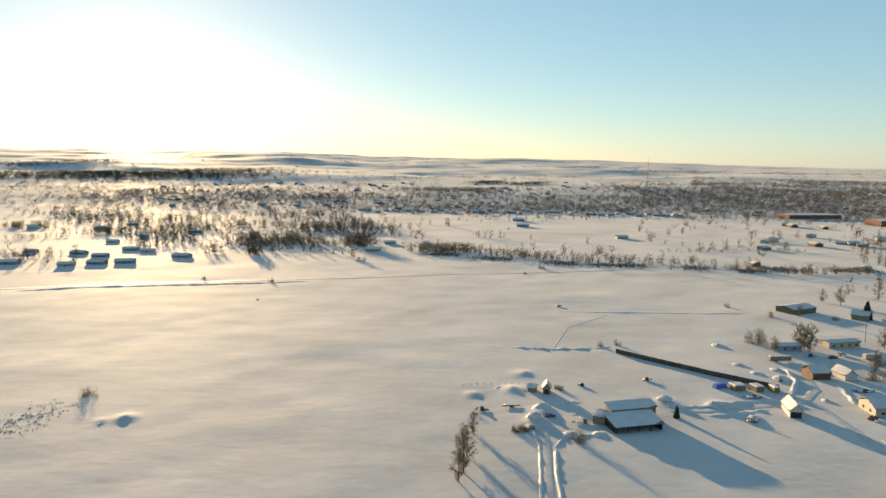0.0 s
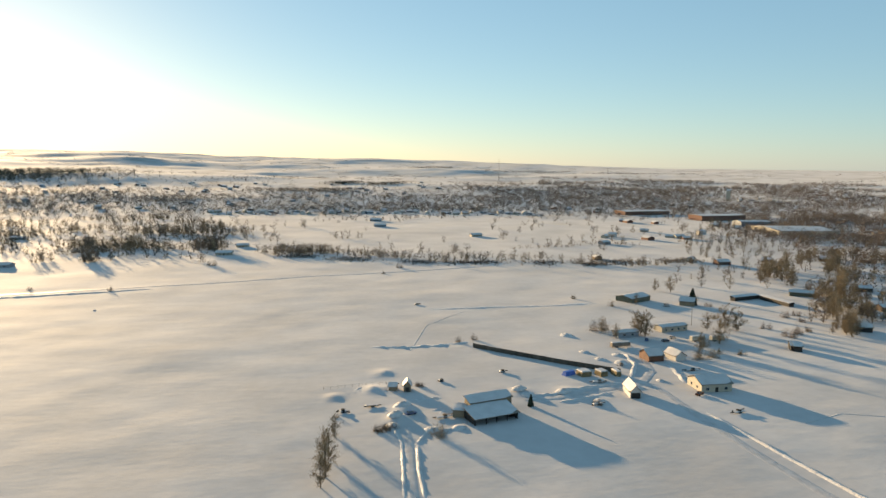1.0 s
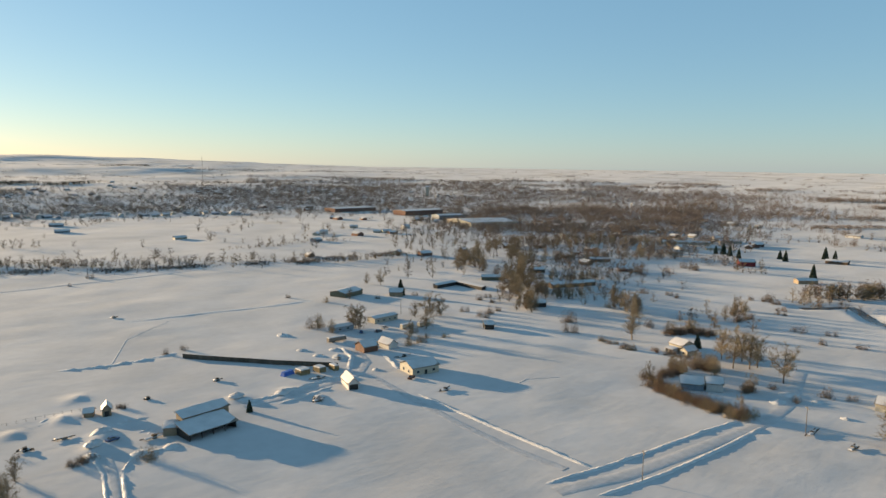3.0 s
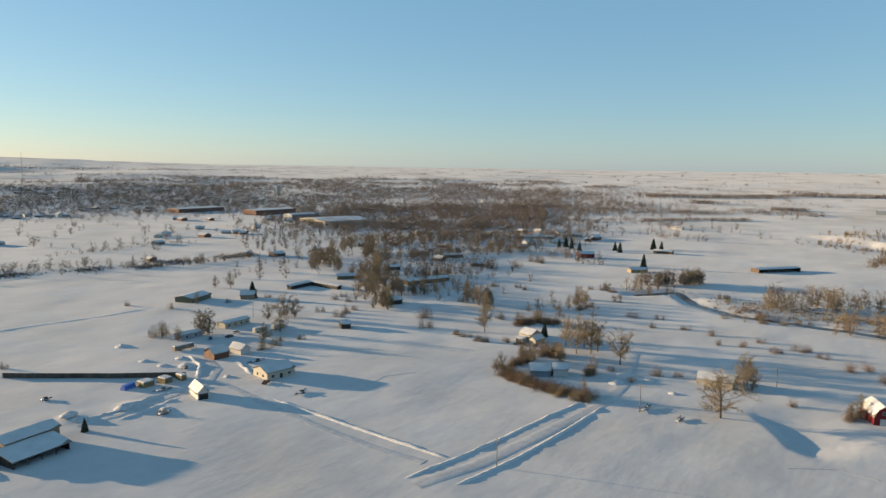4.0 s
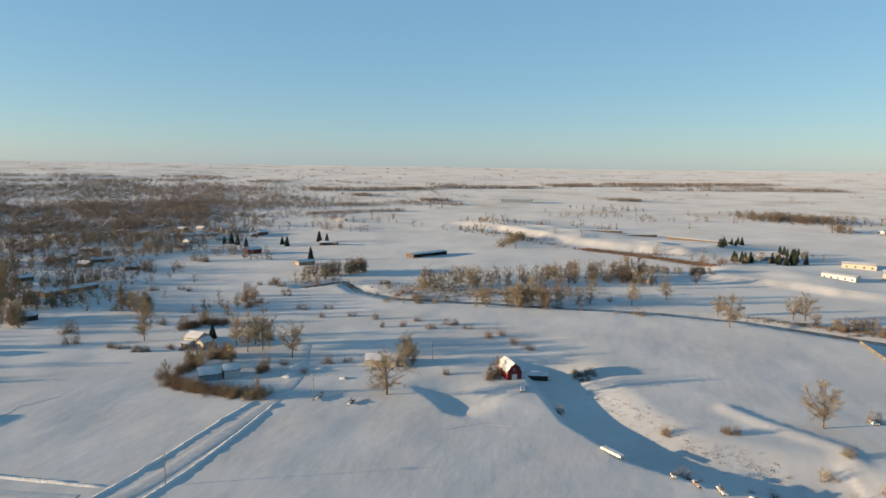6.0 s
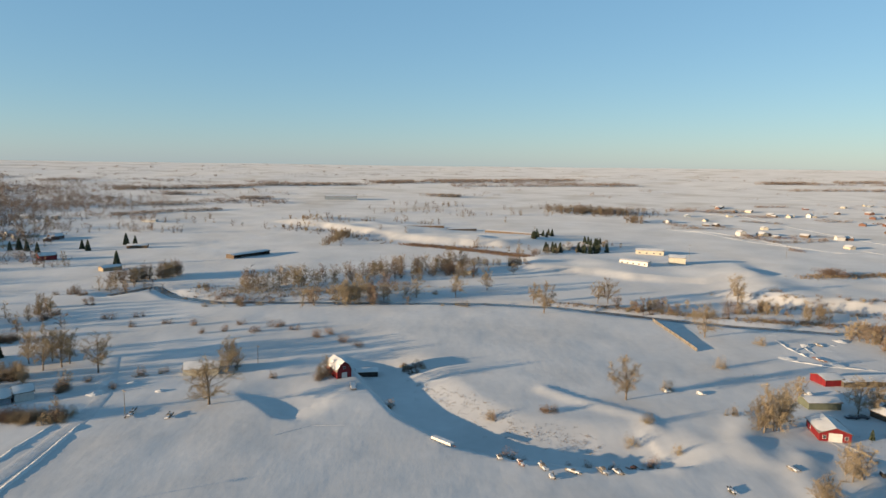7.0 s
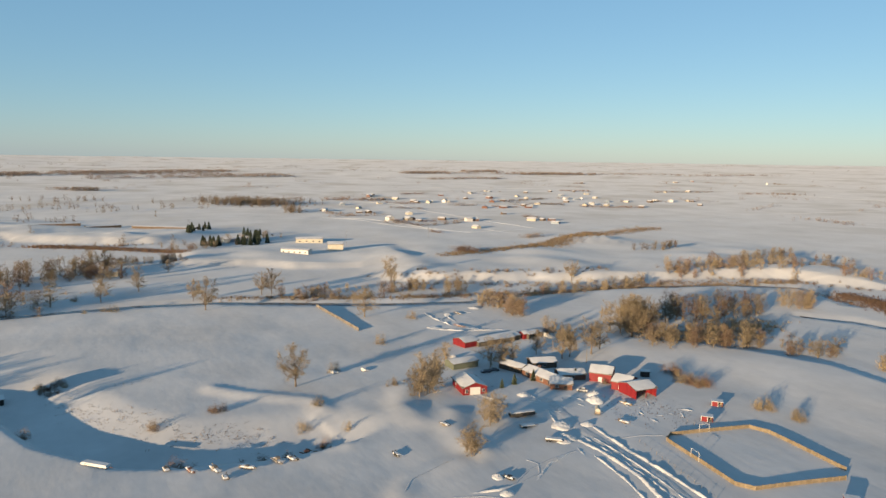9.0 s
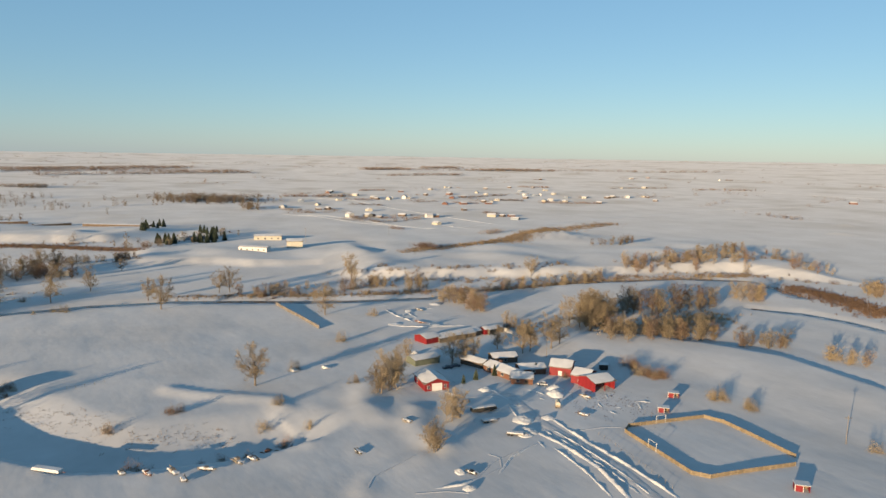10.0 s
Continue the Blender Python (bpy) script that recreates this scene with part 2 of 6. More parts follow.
DRIFTS = [([(248.1, -119.6), (237.4, -112.8), (226.1, -109.5), (214.8, -108.5)], 10, 1.0), ([(214.3, -123.1), (205.1, -117.1), (194.3, -114.2), (183.1, -113.6)], 9, 1.1), ([(169.2, -78.7), (175.4, -85.4), (177.7, -92.3), (179.0, -104.1)], 6, 0.6),
          ([(211.3, -140.5), (197.6, -133.8), (189.1, -125.2), (185.0, -116.4)], 9, .9), ([(209.5, -78.3), (218.8, -93.6), (225.5, -106.9)], 9, .9), ([(281.7, -48.2), (269.6, -58.5), (253.1, -80.2), (241.5, -81.8)], 6, 0.9)]
BLUFF = [(513.0, -190.0), (470.0, -226.0), (455.0, -262.0), (436.0, -290.0), (428.0, -322.0), (402.0, -357.0), (394.0, -410.0), (381.0, -466.0), (362.0, -522.0), (314.0, -540.0), (258.0, -572.0)]
LIP = [(121.4, -308.2), (138.9, -313.0), (153.7, -314.1), (187.3, -317.7), (226.5, -303.1), (253.9, -283.3), (275.1, -261.4)]
FEEDLOT = [(1080.0, 262.0), (1044.3, 236.0), (968.4, 153.4), (889.5, 94.9), (814.3, 19.4), (781.3, -45.8), (766.8, -113.9)]
MOUNDS = [(-118.9, 244.8, 5, 1.9), (-126.3, 241.8, 3, 0.9), (30.8, 279.7, 7, 1.6), (13.1, 273.6, 5, 1.2), (37.0, 302.5, 6, 1.2),
          (35.4, 244.1, 5, 2.0), (38.9, 254.0, 5, 1.7), (91.0, 265.0, 6, 1.5), (111.4, 261.5, 6, 1.4),
          (491.1, -957.4, 22, 5.0), (556.7, -1100.8, 18, 4.0), (623.0, -557.6, 60, 7.0), (892.1, 39.0, 26, 3.0), (828.9, -52.1, 24, 3.0)]


def bench(x, y, line, high, face, back, rough):
    """A raised bench to the left of a line, with a rough face, sinking again towards its back."""
    s, run = along(x, y, line)
    (ax, ay), (bx, by) = line[0], line[-1]
    f = ((x - ax) * (bx - ax) + (y - ay) * (by - ay)) / ((bx - ax) ** 2 + (by - ay) ** 2)
    face = face * (0.7 + 0.8 * wave(x / 25, y / 25))
    return high * step(0, face, s + rough * (wave(x / 16, y / 16) - 0.5)) * step(back, back * 0.25, s) * (0.65 + 0.6 * wave(x / 42, y / 42)) * step(0.0, 0.14, f) * step(1.0, 0.9, f)


def ground(x, y):
    """Height of the snow at (x, y)."""
    x, y = np.asarray(x, float), np.asarray(y, float)
    d, bearing = np.hypot(x, y), np.degrees(np.arctan2(x, y))
    rim = 96 + 4850 * np.tan(np.radians(np.interp(bearing, RIM_BEARING, RIM_HEIGHT)))
    z = rim * np.clip((d - 1300) / 3550, 0, 1) ** 1.2
    far = step(900, 3000, d)
    z = z + far * (1 - 0.75 * step(4000, 4800, d)) * (7 + 22 * step(40, 0, bearing)) * (wave(x / 420, y / 420) - 0.5) + far * (3 + 4 * step(40, 0, bearing)) * (wave(x / 130 + 9, y / 130) - 0.5)
    z = z + step(3600, 4800, d) * 14 * (wave(bearing / 4 + 50, d / 900) - 0.5) * step(30, -10, bearing)
    z = z + 0.9 * (wave(x / 60, y / 60) - 0.5) + 0.35 * (wave(x / 17 + 3, y / 17) - 0.5)
    a, b = x * 0.37 + y * 0.93, -x * 0.93 + y * 0.37
    z = z + 0.09 * (wave(a / 5, b / 14) - 0.5) * (0.3 + wave(x / 90, y / 90 + 5))
    for mx, my, size, high in MOUNDS:
        z = z + 0.75 * high * np.exp(-((x - mx) ** 2 + (y - my) ** 2) / (size * size) * 2.2) * (0.6 + 0.8 * wave(x / 2.5, y / 2.5))
    s, run = along(x, y, SCOOP)
    z = z - 1.7 * np.where(s > 0, step(30, 4, s), step(-7, -2, -np.abs(s))) * step(0.0, 0.35, run) * step(1.0, 0.6, run)
    s, run = along(x, y, OXBOW)
    deep = 3.8 * step(0.0, 0.08, run) * step(1.0, 0.8, run)
    z = z - deep * np.where(s > 0, step(34, 6, s), step(-9, -4, -np.abs(s))) * 1.0
    for line, wide, low in ((RIVER, 11, 1.2), (BRANCH, 8, 1.0)):
        s, run = along(x, y, line)
        z = z - low * step(wide, wide * 0.5, np.abs(s))
    for line, wide, high in DRIFTS:
        s, run = along(x, y, line)
        z = z + 1.05 * high * step(wide * 1.3, 0, np.abs(s)) ** 1.5 * (0.8 + 0.4 * wave(x / 14, y / 14))
    z = z + bench(x, y, TERRACE, 4.5, 12, 150, 5)
    z = z + bench(x, y, BLUFF, 6.5, 11, 300, 9)
    z = z + bench(x, y, LIP, 1.7, 5, 70, 2)
    z = z + bench(x, y, FEEDLOT, 6.5, 14, 190, 14)
    return z


def level(x, y):
    return float(ground(x, y))


def stand(x, y, turn=0.0, size=1.0, sink=0.0):
    """A pose on the snow, turned by degrees."""
    return pose(x, y, level(x, y) - sink, 0, 0, turn) @ Matrix.Diagonal((size, size, size, 1))


def build_ground():
    bear = np.concatenate([np.arange(-42, 166, 0.28), np.arange(166, 318, 4.0)])
    dist = np.concatenate([[5, 40, 80, 120, 150], 165 * 1.0105 ** np.arange(0, 326)])
    dist = np.append(dist[dist < 4850], 4850.0)
    B, D = np.meshgrid(np.radians(bear), dist)
    X, Y = D * np.sin(B), D * np.cos(B)
    Z = ground(X, Y) * step(40, 160, D)        # even ground under the eye, where the rings are wide
    nb, nd = len(bear), len(dist)
    co = np.stack([X, Y, Z], -1).reshape(-1, 3)
    i = np.arange(nd - 1)[:, None] * nb
    j, k = np.arange(nb)[None, :], (np.arange(nb)[None, :] + 1) % nb
    quads = np.stack([i + j, i + nb + j, i + nb + k, i + k], -1).reshape(-1, 4)
    me = bpy.data.meshes.new("ground")
    me.from_pydata(co, [], quads.tolist() + [list(range(nb))])
    me.materials.append(SNOW)
    me.shade_smooth()
    me.update()
    ob = new("ground", me)
    return tagged(ob, "snow-covered valley floor with wind-blown drifts", "snowy ground", kind="structure")


build_ground()


def resample(points, gap):
    out = []
    for (ax, ay), (bx, by) in zip(points, points[1:]):
        n = max(1, int(math.hypot(bx - ax, by - ay) / gap))
        out += [(ax + (bx - ax) * i / n, ay + (by - ay) * i / n) for i in range(n)]
    return out + [points[-1]]


def sides(p, offsets):
    """Points beside each point of a line, at the given distances to its left."""
    p = np.array(p)
    q = np.gradient(p, axis=0)
    n = np.stack([-q[:, 1], q[:, 0]], -1)
    n /= np.maximum(np.linalg.norm(n, axis=1), 1e-6)[:, None]
    return p[:, None, :] + n[:, None, :] * np.asarray(offsets)[..., None]


def strip(name, material, xy, z):
    """A sheet through rows of points."""
    n, m = z.shape
    sh = Mesh()
    sh.v = np.concatenate([xy, z[..., None]], -1).reshape(-1, 3).tolist()
    sh.f = [(m * i + j, m * i + m + j, m * i + m + j + 1, m * i + j + 1) for i in range(n - 1) for j in range(m - 1)]
    return new(name, sh.data(name, material, True))


def ribbon(name, label, category, points, width, lift, material, gap=3.0, wobble=0.0):
    """A strip that follows the land."""
    p = resample(points, gap)
    off = width * np.array([-0.5, -0.38, -0.13, 0.13, 0.38, 0.5]) * (1 + wobble * (np.random.rand(len(p), 6) - 0.5))
    xy = sides(p, off)
    ob = strip(name, material, xy, ground(xy[..., 0], xy[..., 1]) + lift * np.array([-0.6, 0.75, 1.0, 1.0, 0.75, -0.6]))
    return tagged(ob, label, category, kind="structure")


def ridge(name, label, points, width, high, gap=1.6, lump=0.5, material=None):
    """A ploughed-up bank of snow along a line."""
    p = resample(points, gap)
    xy = sides(p, width * np.tile([-0.5, -0.3, -0.1, 0.1, 0.3, 0.5], (len(p), 1)))
    rise = high * np.array([-0.3, 0.55, 1.0, 0.95, 0.5, -0.3])
    taper = np.clip(np.minimum(np.arange(len(p)), np.arange(len(p))[::-1]) / 5, 0, 1)[:, None]
    k = 1 + lump * (np.random.rand(len(p), 6) - 0.5) + lump * 1.6 * (wave(xy[..., 0] / 3.5, xy[..., 1] / 3.5) - 0.5)
    z = ground(xy[..., 0], xy[..., 1]) + rise * k * taper - 0.12 * (1 - taper)
    xy = xy + (np.random.rand(*xy.shape) - 0.5) * 0.3
    return tagged(strip(name, material or BANK, xy, z), label, "snow bank", kind="structure")


# ---- water, roads and ploughed banks ----
ribbon("water", "dark open river between snowy banks", "river", RIVER, 8.5, 0.12, WATER, 6, 0.35)
ribbon("water", "dark side channel of the river", "river", BRANCH, 5.0, 0.12, WATER, 5, 0.4)
ROAD_C = [(141.1, 134.9), (164.4, 130.1), (193.2, 128.9), (223.2, 128.3), (246.6, 128.3), (270.3, 133.0), (290.6, 140.5), (323.0, 153.4)]
ribbon("road", "ploughed road of packed snow", "road", ROAD_C, 7.0, 0.12, PACKED, 2.5, 0.05)
ridge("snow_bank", "ploughed snow bank beside the road", [(140.4, 140.3), (163.7, 138.1), (188.6, 137.2), (220.3, 136.6), (242.1, 135.2)], 2.3, 0.45, lump=0.6)
ridge("snow_bank", "ploughed snow bank beside the road", [(146.7, 125.9), (178.8, 123.6), (207.9, 124.2), (243.4, 126.6)], 2.3, 0.38, lump=0.7)
ridge("snow_bank", "straight snow bank along a farm drive", [(155.6, 231.9), (157.1, 202.6), (159.8, 167.7), (161.8, 137.4)], 2.2, 0.55, lump=0.4)
ribbon("road", "farm drive of packed snow", "road", [(151.2, 262.6), (150.3, 228.0), (149.9, 196.5), (151.3, 164.0), (153.9, 143.8)], 4.6, 0.1, PACKED, 2.5, 0.1)
ribbon("road", "narrow rutted farm track in the snow", "road", [(31.1, 181.8), (33.2, 201.1), (36.1, 222.5), (36.8, 235.0)], 3.6, 0.1, PACKED, 2.0, 0.08)
ridge("snow_bank", "snow bank beside the farm track", [(34.4, 181.7), (35.9, 201.1), (38.7, 220.4), (43.6, 229.9), (56.0, 231.7)], 1.7, 0.4, gap=1.1, lump=1.0)
ridge("snow_bank", "snow bank beside the farm track", [(28.3, 181.8), (31.0, 201.3), (33.5, 222.3), (32.6, 237.3)], 1.4, 0.3, gap=1.1, lump=1.0)
ribbon("road", "ranch drive of packed snow", "road", [(120.0, -147.7), (140.4, -152.9), (163.0, -155.4), (181.7, -156.6), (211.3, -164.1), (222.1, -157.8)], 5.0, 0.1, PACKED, 2.5, 0.08)
ridge("snow_bank", "snow bank beside the ranch drive", [(125.5, -141.4), (145.4, -148.3), (165.7, -150.3), (177.5, -149.1)], 2.0, 0.5, gap=1.1, lump=1.0)
ridge("snow_bank", "snow bank beside the ranch drive", [(118.2, -153.8), (139.6, -156.9), (161.1, -158.8), (183.5, -162.1)], 1.6, 0.4, gap=1.1, lump=1.0)
ridge("snow_bank", "long ploughed snow bank along the valley road", [(-324.5, 489.2), (-269.9, 511.9), (-172.0, 530.5), (-102.7, 543.5)], 3.0, 0.5, gap=4)
ribbon("road", "valley road of packed snow across the field", "road", [(-333.1, 502.5), (-239.3, 530.8), (-105.0, 555.9), (8.0, 583.4), (89.1, 600.0), (179.9, 616.7)], 5.5, 0.15, PACKED, 6, 0.05)
ridge("snow_bank", "low lumpy snow bank at the field's edge", [(34.1, 349.5), (54.2, 346.2), (73.2, 345.7), (90.6, 351.1)], 4.5, 0.55, lump=1.2)
ridge("snow_bank", "low snow bank along a field boundary", [(79.2, 435.9), (121.9, 435.6), (167.9, 432.4), (207.5, 434.5)], 6.0, 0.22, gap=3, lump=1.0)
ridge("snow_bank", "snow bank along the yard track", [(90.6, 259.6), (106.1, 261.0), (124.3, 266.3), (140.7, 270.7)], 2.4, 0.6, lump=1.0)
ridge("snow_bank", "snow bank along the yard track", [(99.3, 250.5), (112.8, 252.7), (131.9, 259.0)], 2.2, 0.45, lump=1.0)
ribbon("road", "trodden yard track of packed snow", "road", [(89.3, 256.1), (103.9, 255.9), (124.6, 261.1), (147.6, 267.0), (160.9, 282.4), (168.5, 308.1), (171.5, 326.5)], 5.0, 0.1, PACKED, 2.5, 0.2)
ridge("snow_bank", "rough snow bank in the farmyard", [(146.3, 274.6), (159.0, 294.8), (162.3, 315.6)], 3.0, 0.8, lump=1.2)
ridge("snow_bank", "rough snow bank in the farmyard", [(166.9, 263.4), (172.6, 282.0), (174.9, 292.4)], 2.6, 0.8, lump=1.2)
for line in ([(1029.5, -349.0), (985.1, -405.5), (910.5, -425.4), (821.4, -438.0), (755.6, -461.1)], [(1368.2, -524.6), (1273.3, -593.4), (1064.9, -576.7), (897.7, -573.0), (765.9, -580.4)], [(807.4, -500.1), (750.3, -509.1), (738.4, -522.9)], [(1747.1, -893.7), (1718.8, -1042.0), (1657.8, -1248.1)]):
    ridge("snow_bank", "bright ploughed bank of a distant lane", line, 4.0, 0.6, gap=6)
for line in ([(748.2, -642.6), (796.7, -856.2), (827.9, -1171.6), (745.9, -1628.6)], [(1290.0, -1613.7), (1051.3, -1725.5), (826.8, -1803.5)], [(1050.0, -343.5), (971.9, -387.7), (861.3, -410.1), (763.7, -461.7), (773.3, -580.3)]):
    ridge("snow_bank", "bright ploughed bank of a distant lane", line, 4.0, 0.5, gap=6)
for line in ([(123.0, -145.4), (140.6, -149.3), (162.3, -152.2), (179.1, -153.0)], [(121.8, -147.5), (140.0, -151.9), (161.6, -154.6), (179.4, -155.9)], [(127.8, -137.5), (146.3, -143.2), (165.6, -146.5)], [(203.4, -158.0), (192.9, -153.0), (184.0, -150.6)], [(231.0, -141.5), (217.8, -146.5), (217.7, -154.7)], [(224.2, -162.2), (212.9, -161.1), (204.5, -160.3)]):
    ridge("snow_bank", "thin ridge of snow between wheel ruts", line, 1.1, 0.28, gap=1.2, lump=1.0)
for line in ([(370.8, -190.7), (351.8, -188.4), (331.8, -190.4)], [(344.5, -186.3), (354.3, -199.5), (362.8, -212.4)], [(349.4, -204.5), (344.8, -213.7)], [(359.7, -198.6), (339.4, -196.7)], [(378.0, -186.5), (380.1, -199.6)], [(331.8, -174.0), (319.5, -192.4), (313.4, -219.0)], [(366.1, -210.2), (355.9, -218.6)], [(156.8, -117.5), (164.6, -129.0), (169.6, -143.7)], [(160.0, -95.7), (157.4, -104.7), (159.1, -112.9)]):
    ridge("snow_bank", "thin snow-topped ridge in the ranch lot", line, 1.3, 0.4, gap=1.4, lump=0.9)
for trail in ([(158.8, -111.7), (164.5, -121.1), (167.0, -130.8), (168.4, -142.7)], [(170.2, -124.2), (166.4, -125.9), (161.0, -122.4), (159.1, -115.4)], [(168.8, -80.7), (174.0, -85.1), (176.9, -93.8), (179.9, -102.5)], [(160.1, -91.1), (156.5, -99.3), (152.5, -104.3)], [(232.2, -139.5), (222.0, -141.2), (215.8, -149.2), (213.2, -159.8)],
              [(170.7, -157.4), (167.9, -170.9), (164.5, -178.6)], [(230.4, 55.0), (239.6, 43.6), (240.4, 31.5)], [(185.7, 212.7), (206.9, 218.6), (221.5, 212.5)], [(55.7, 339.2), (74.1, 392.8), (104.7, 425.7)], [(348.2, 795.8), (446.6, 976.1)]):
    ribbon("foot_trail", "narrow trodden trail through the snow", "trail", trail, 0.7, 0.07, PACKED, 2.5, 0.4)


# ---- plants ----
def bare_tree(label, high, spread, seed, limbs=9, boughs=6, twigs=55, trunks=1, bark=BARK, twig=TWIG, low=0.16, width=1.0, reach=1.0, full=0.5):
    """A leafless tree: trunk, curved limbs, boughs and a haze of fine twigs inside an uneven crown. limbs, boughs, twigs: how many each order bears;
    low: where the crown begins; reach: length of the twigs; full: the height of the crown's widest part."""
    rnd = random.Random(seed)
    wood, crown = Mesh(), Mesh()
    lobes = [(rnd.uniform(0, 6.283), rnd.uniform(0.15, 0.4)) for k in range(3)]

    def hull(u, a):
        """Radius of the crown at a height from 0 to 1 and a bearing."""
        wide = (u / full if u < full else (1 - u) / (1 - full))
        return high * spread * max(0.0, wide) ** 0.55 * (1 + sum(w * math.cos((k + 1) * (a - t)) for k, (t, w) in enumerate(lobes)) * 0.6)

    def twiggy(p, q, count):
        d = (q - p).normalized()
        for k in range(count):
            f = rnd.uniform(0.2, 1.05)
            w = (d * 0.35 + Vector((rnd.gauss(0, .7), rnd.gauss(0, .7), rnd.gauss(.2, .6)))).normalized()
            at = p.lerp(q, f) + Vector((rnd.gauss(0, .012), rnd.gauss(0, .012), rnd.gauss(0, .012))) * high
            end = at + w * high * rnd.uniform(.04, .13) * reach
            end.z = max(end.z, 0.05)
            crown.blade(at, end, high * rnd.uniform(.0035, .0062) * width)

    for t in range(trunks):
        a0 = 6.283 * t / trunks + seed
        foot = Vector((math.cos(a0), math.sin(a0), 0)) * high * 0.018 * (trunks - 1)
        lean = Vector((math.cos(a0), math.sin(a0), 0)) * high * (0.05 if trunks == 1 else spread * 0.4)
        r = high * (0.021 if trunks == 1 else 0.015)
        spine = [foot - Vector((0, 0, 0.3))] + [foot + lean * f ** 1.5 + Vector((rnd.gauss(0, .01) * high, rnd.gauss(0, .01) * high, high * 0.86 * f)) for f in (.33, .66, 1.0)]
        for k in range(3):
            wood.limb(spine[k], spine[k + 1], r * (1 - .3 * k), r * (.7 - .28 * k), 6 if twigs > 20 else 4)
        twiggy(spine[2], spine[3], twigs)
        turn = rnd.uniform(0, 6.283)
        for k in range(limbs):
            turn += 2.4 + rnd.gauss(0, .35)
            u = low + (0.97 - low) * (k + rnd.random()) / limbs
            f = max(0.1, min(0.9, u * rnd.uniform(.45, .8)))
            at = f * 3
            p = spine[int(at)].lerp(spine[int(at) + 1], at - int(at))
            out = hull((u - low * .6) / (1 - low * .6), turn) * rnd.uniform(.5, .95)
            q = Vector((spine[0].x + lean.x * u + math.cos(turn) * out, spine[0].y + lean.y * u + math.sin(turn) * out, max(high * u, p.z * .9)))
            mid = p.lerp(q, 0.5) + Vector((math.cos(turn), math.sin(turn), -0.25)) * out * .14
            lr = r * rnd.uniform(.36, .5) * (1.15 - .5 * f)
            if twigs > 20:
                wood.limb(p, mid, lr, lr * .65, 4)
                wood.limb(mid, q, lr * .65, lr * .22, 3)
            else:
                crown.blade(p, q, lr * 3)
            for j in range(boughs):
                g = 0.25 + 0.75 * (j + rnd.random()) / boughs
                s0 = p.lerp(mid, g * 2) if g < .5 else mid.lerp(q, g * 2 - 1)
                w = ((q - p).normalized() * .35 + Vector((rnd.gauss(0, .65), rnd.gauss(0, .65), rnd.gauss(.15, .45)))).normalized()
                s1 = s0 + w * high * rnd.uniform(.12, .24)
                s1.z = min(max(s1.z, .04 * high), high)
                if twigs > 20:
                    wood.limb(s0, s1, lr * .3, lr * .1, 3)
                else:
                    crown.blade(s0, s1, lr)
                twiggy(s0, s1, twigs)
    ob = thing("bare_tree", label, "tree", pose(0, 0, 0))
    part("trunk", wood, bark, ob)
    part("crown", crown, twig, ob)
    return ob


def shrub(label, high, wide, seed, twigs=700, twig=RUSSET):
    """A rounded clump of bare stems, all rising from the snow."""
    rnd = random.Random(seed)
    stems = Mesh()
    heads = [(rnd.uniform(-.3, .3) * wide, rnd.uniform(-.3, .3) * wide, rnd.uniform(0.55, 1.0)) for k in range(7)]
    for k in range(twigs):
        hx, hy, size = rnd.choice(heads)
        w = Vector((rnd.gauss(0, 1), rnd.gauss(0, 1), abs(rnd.gauss(0, 1)))).normalized() * rnd.random() ** 0.45 * size
        q = Vector((hx + w.x * wide * 0.3, hy + w.y * wide * 0.3, w.z * high))
        d = (q - Vector((hx, hy, -0.35 * high))).normalized() * 0.6 + Vector((rnd.gauss(0, .35), rnd.gauss(0, .35), rnd.gauss(0, .35)))
        p = q - d * high * rnd.uniform(0.15, 0.32)
        p.z = max(p.z, -0.1)
        stems.blade(p, q, high * rnd.uniform(0.009, 0.018) * (1 if twigs > 300 else 1.9))
    for hx, hy, size in heads:
        stems.limb((hx * .5, hy * .5, -0.3), (hx, hy, high * .6 * size), high * 0.012, high * 0.004, 3)
    ob = new("shrub", stems.data("shrub", twig))
    return tagged(ob, label, "shrub")


def conifer(label, high, wide, seed):
    """A spruce: a straight trunk and whorls of drooping boughs."""
    rnd = random.Random(seed)
    trunk, boughs = Mesh(), Mesh()
    trunk.limb((0, 0, -0.3), (0, 0, high * 0.97), high * 0.02, high * 0.004, 6)
    for k in range(900):
        z = high * (0.04 + 0.94 * rnd.random() ** 1.2)
        reach = wide * 0.5 * (1 - z / high) ** 0.7 * rnd.uniform(0.6, 1.1) + 0.06
        a = rnd.uniform(0, 2 * math.pi)
        p = Vector((0.25 * reach * math.cos(a), 0.25 * reach * math.sin(a), z + 0.1 * reach))
        q = Vector((reach * math.cos(a), reach * math.sin(a), z - reach * rnd.uniform(0.1, 0.4)))
        boughs.blade(q, p, high * rnd.uniform(0.055, 0.1))
    ob = thing("spruce_tree", label, "conifer", pose(0, 0, 0))
    part("trunk", trunk, BARK, ob)
    part("foliage", boughs, NEEDLE, ob)
    return ob


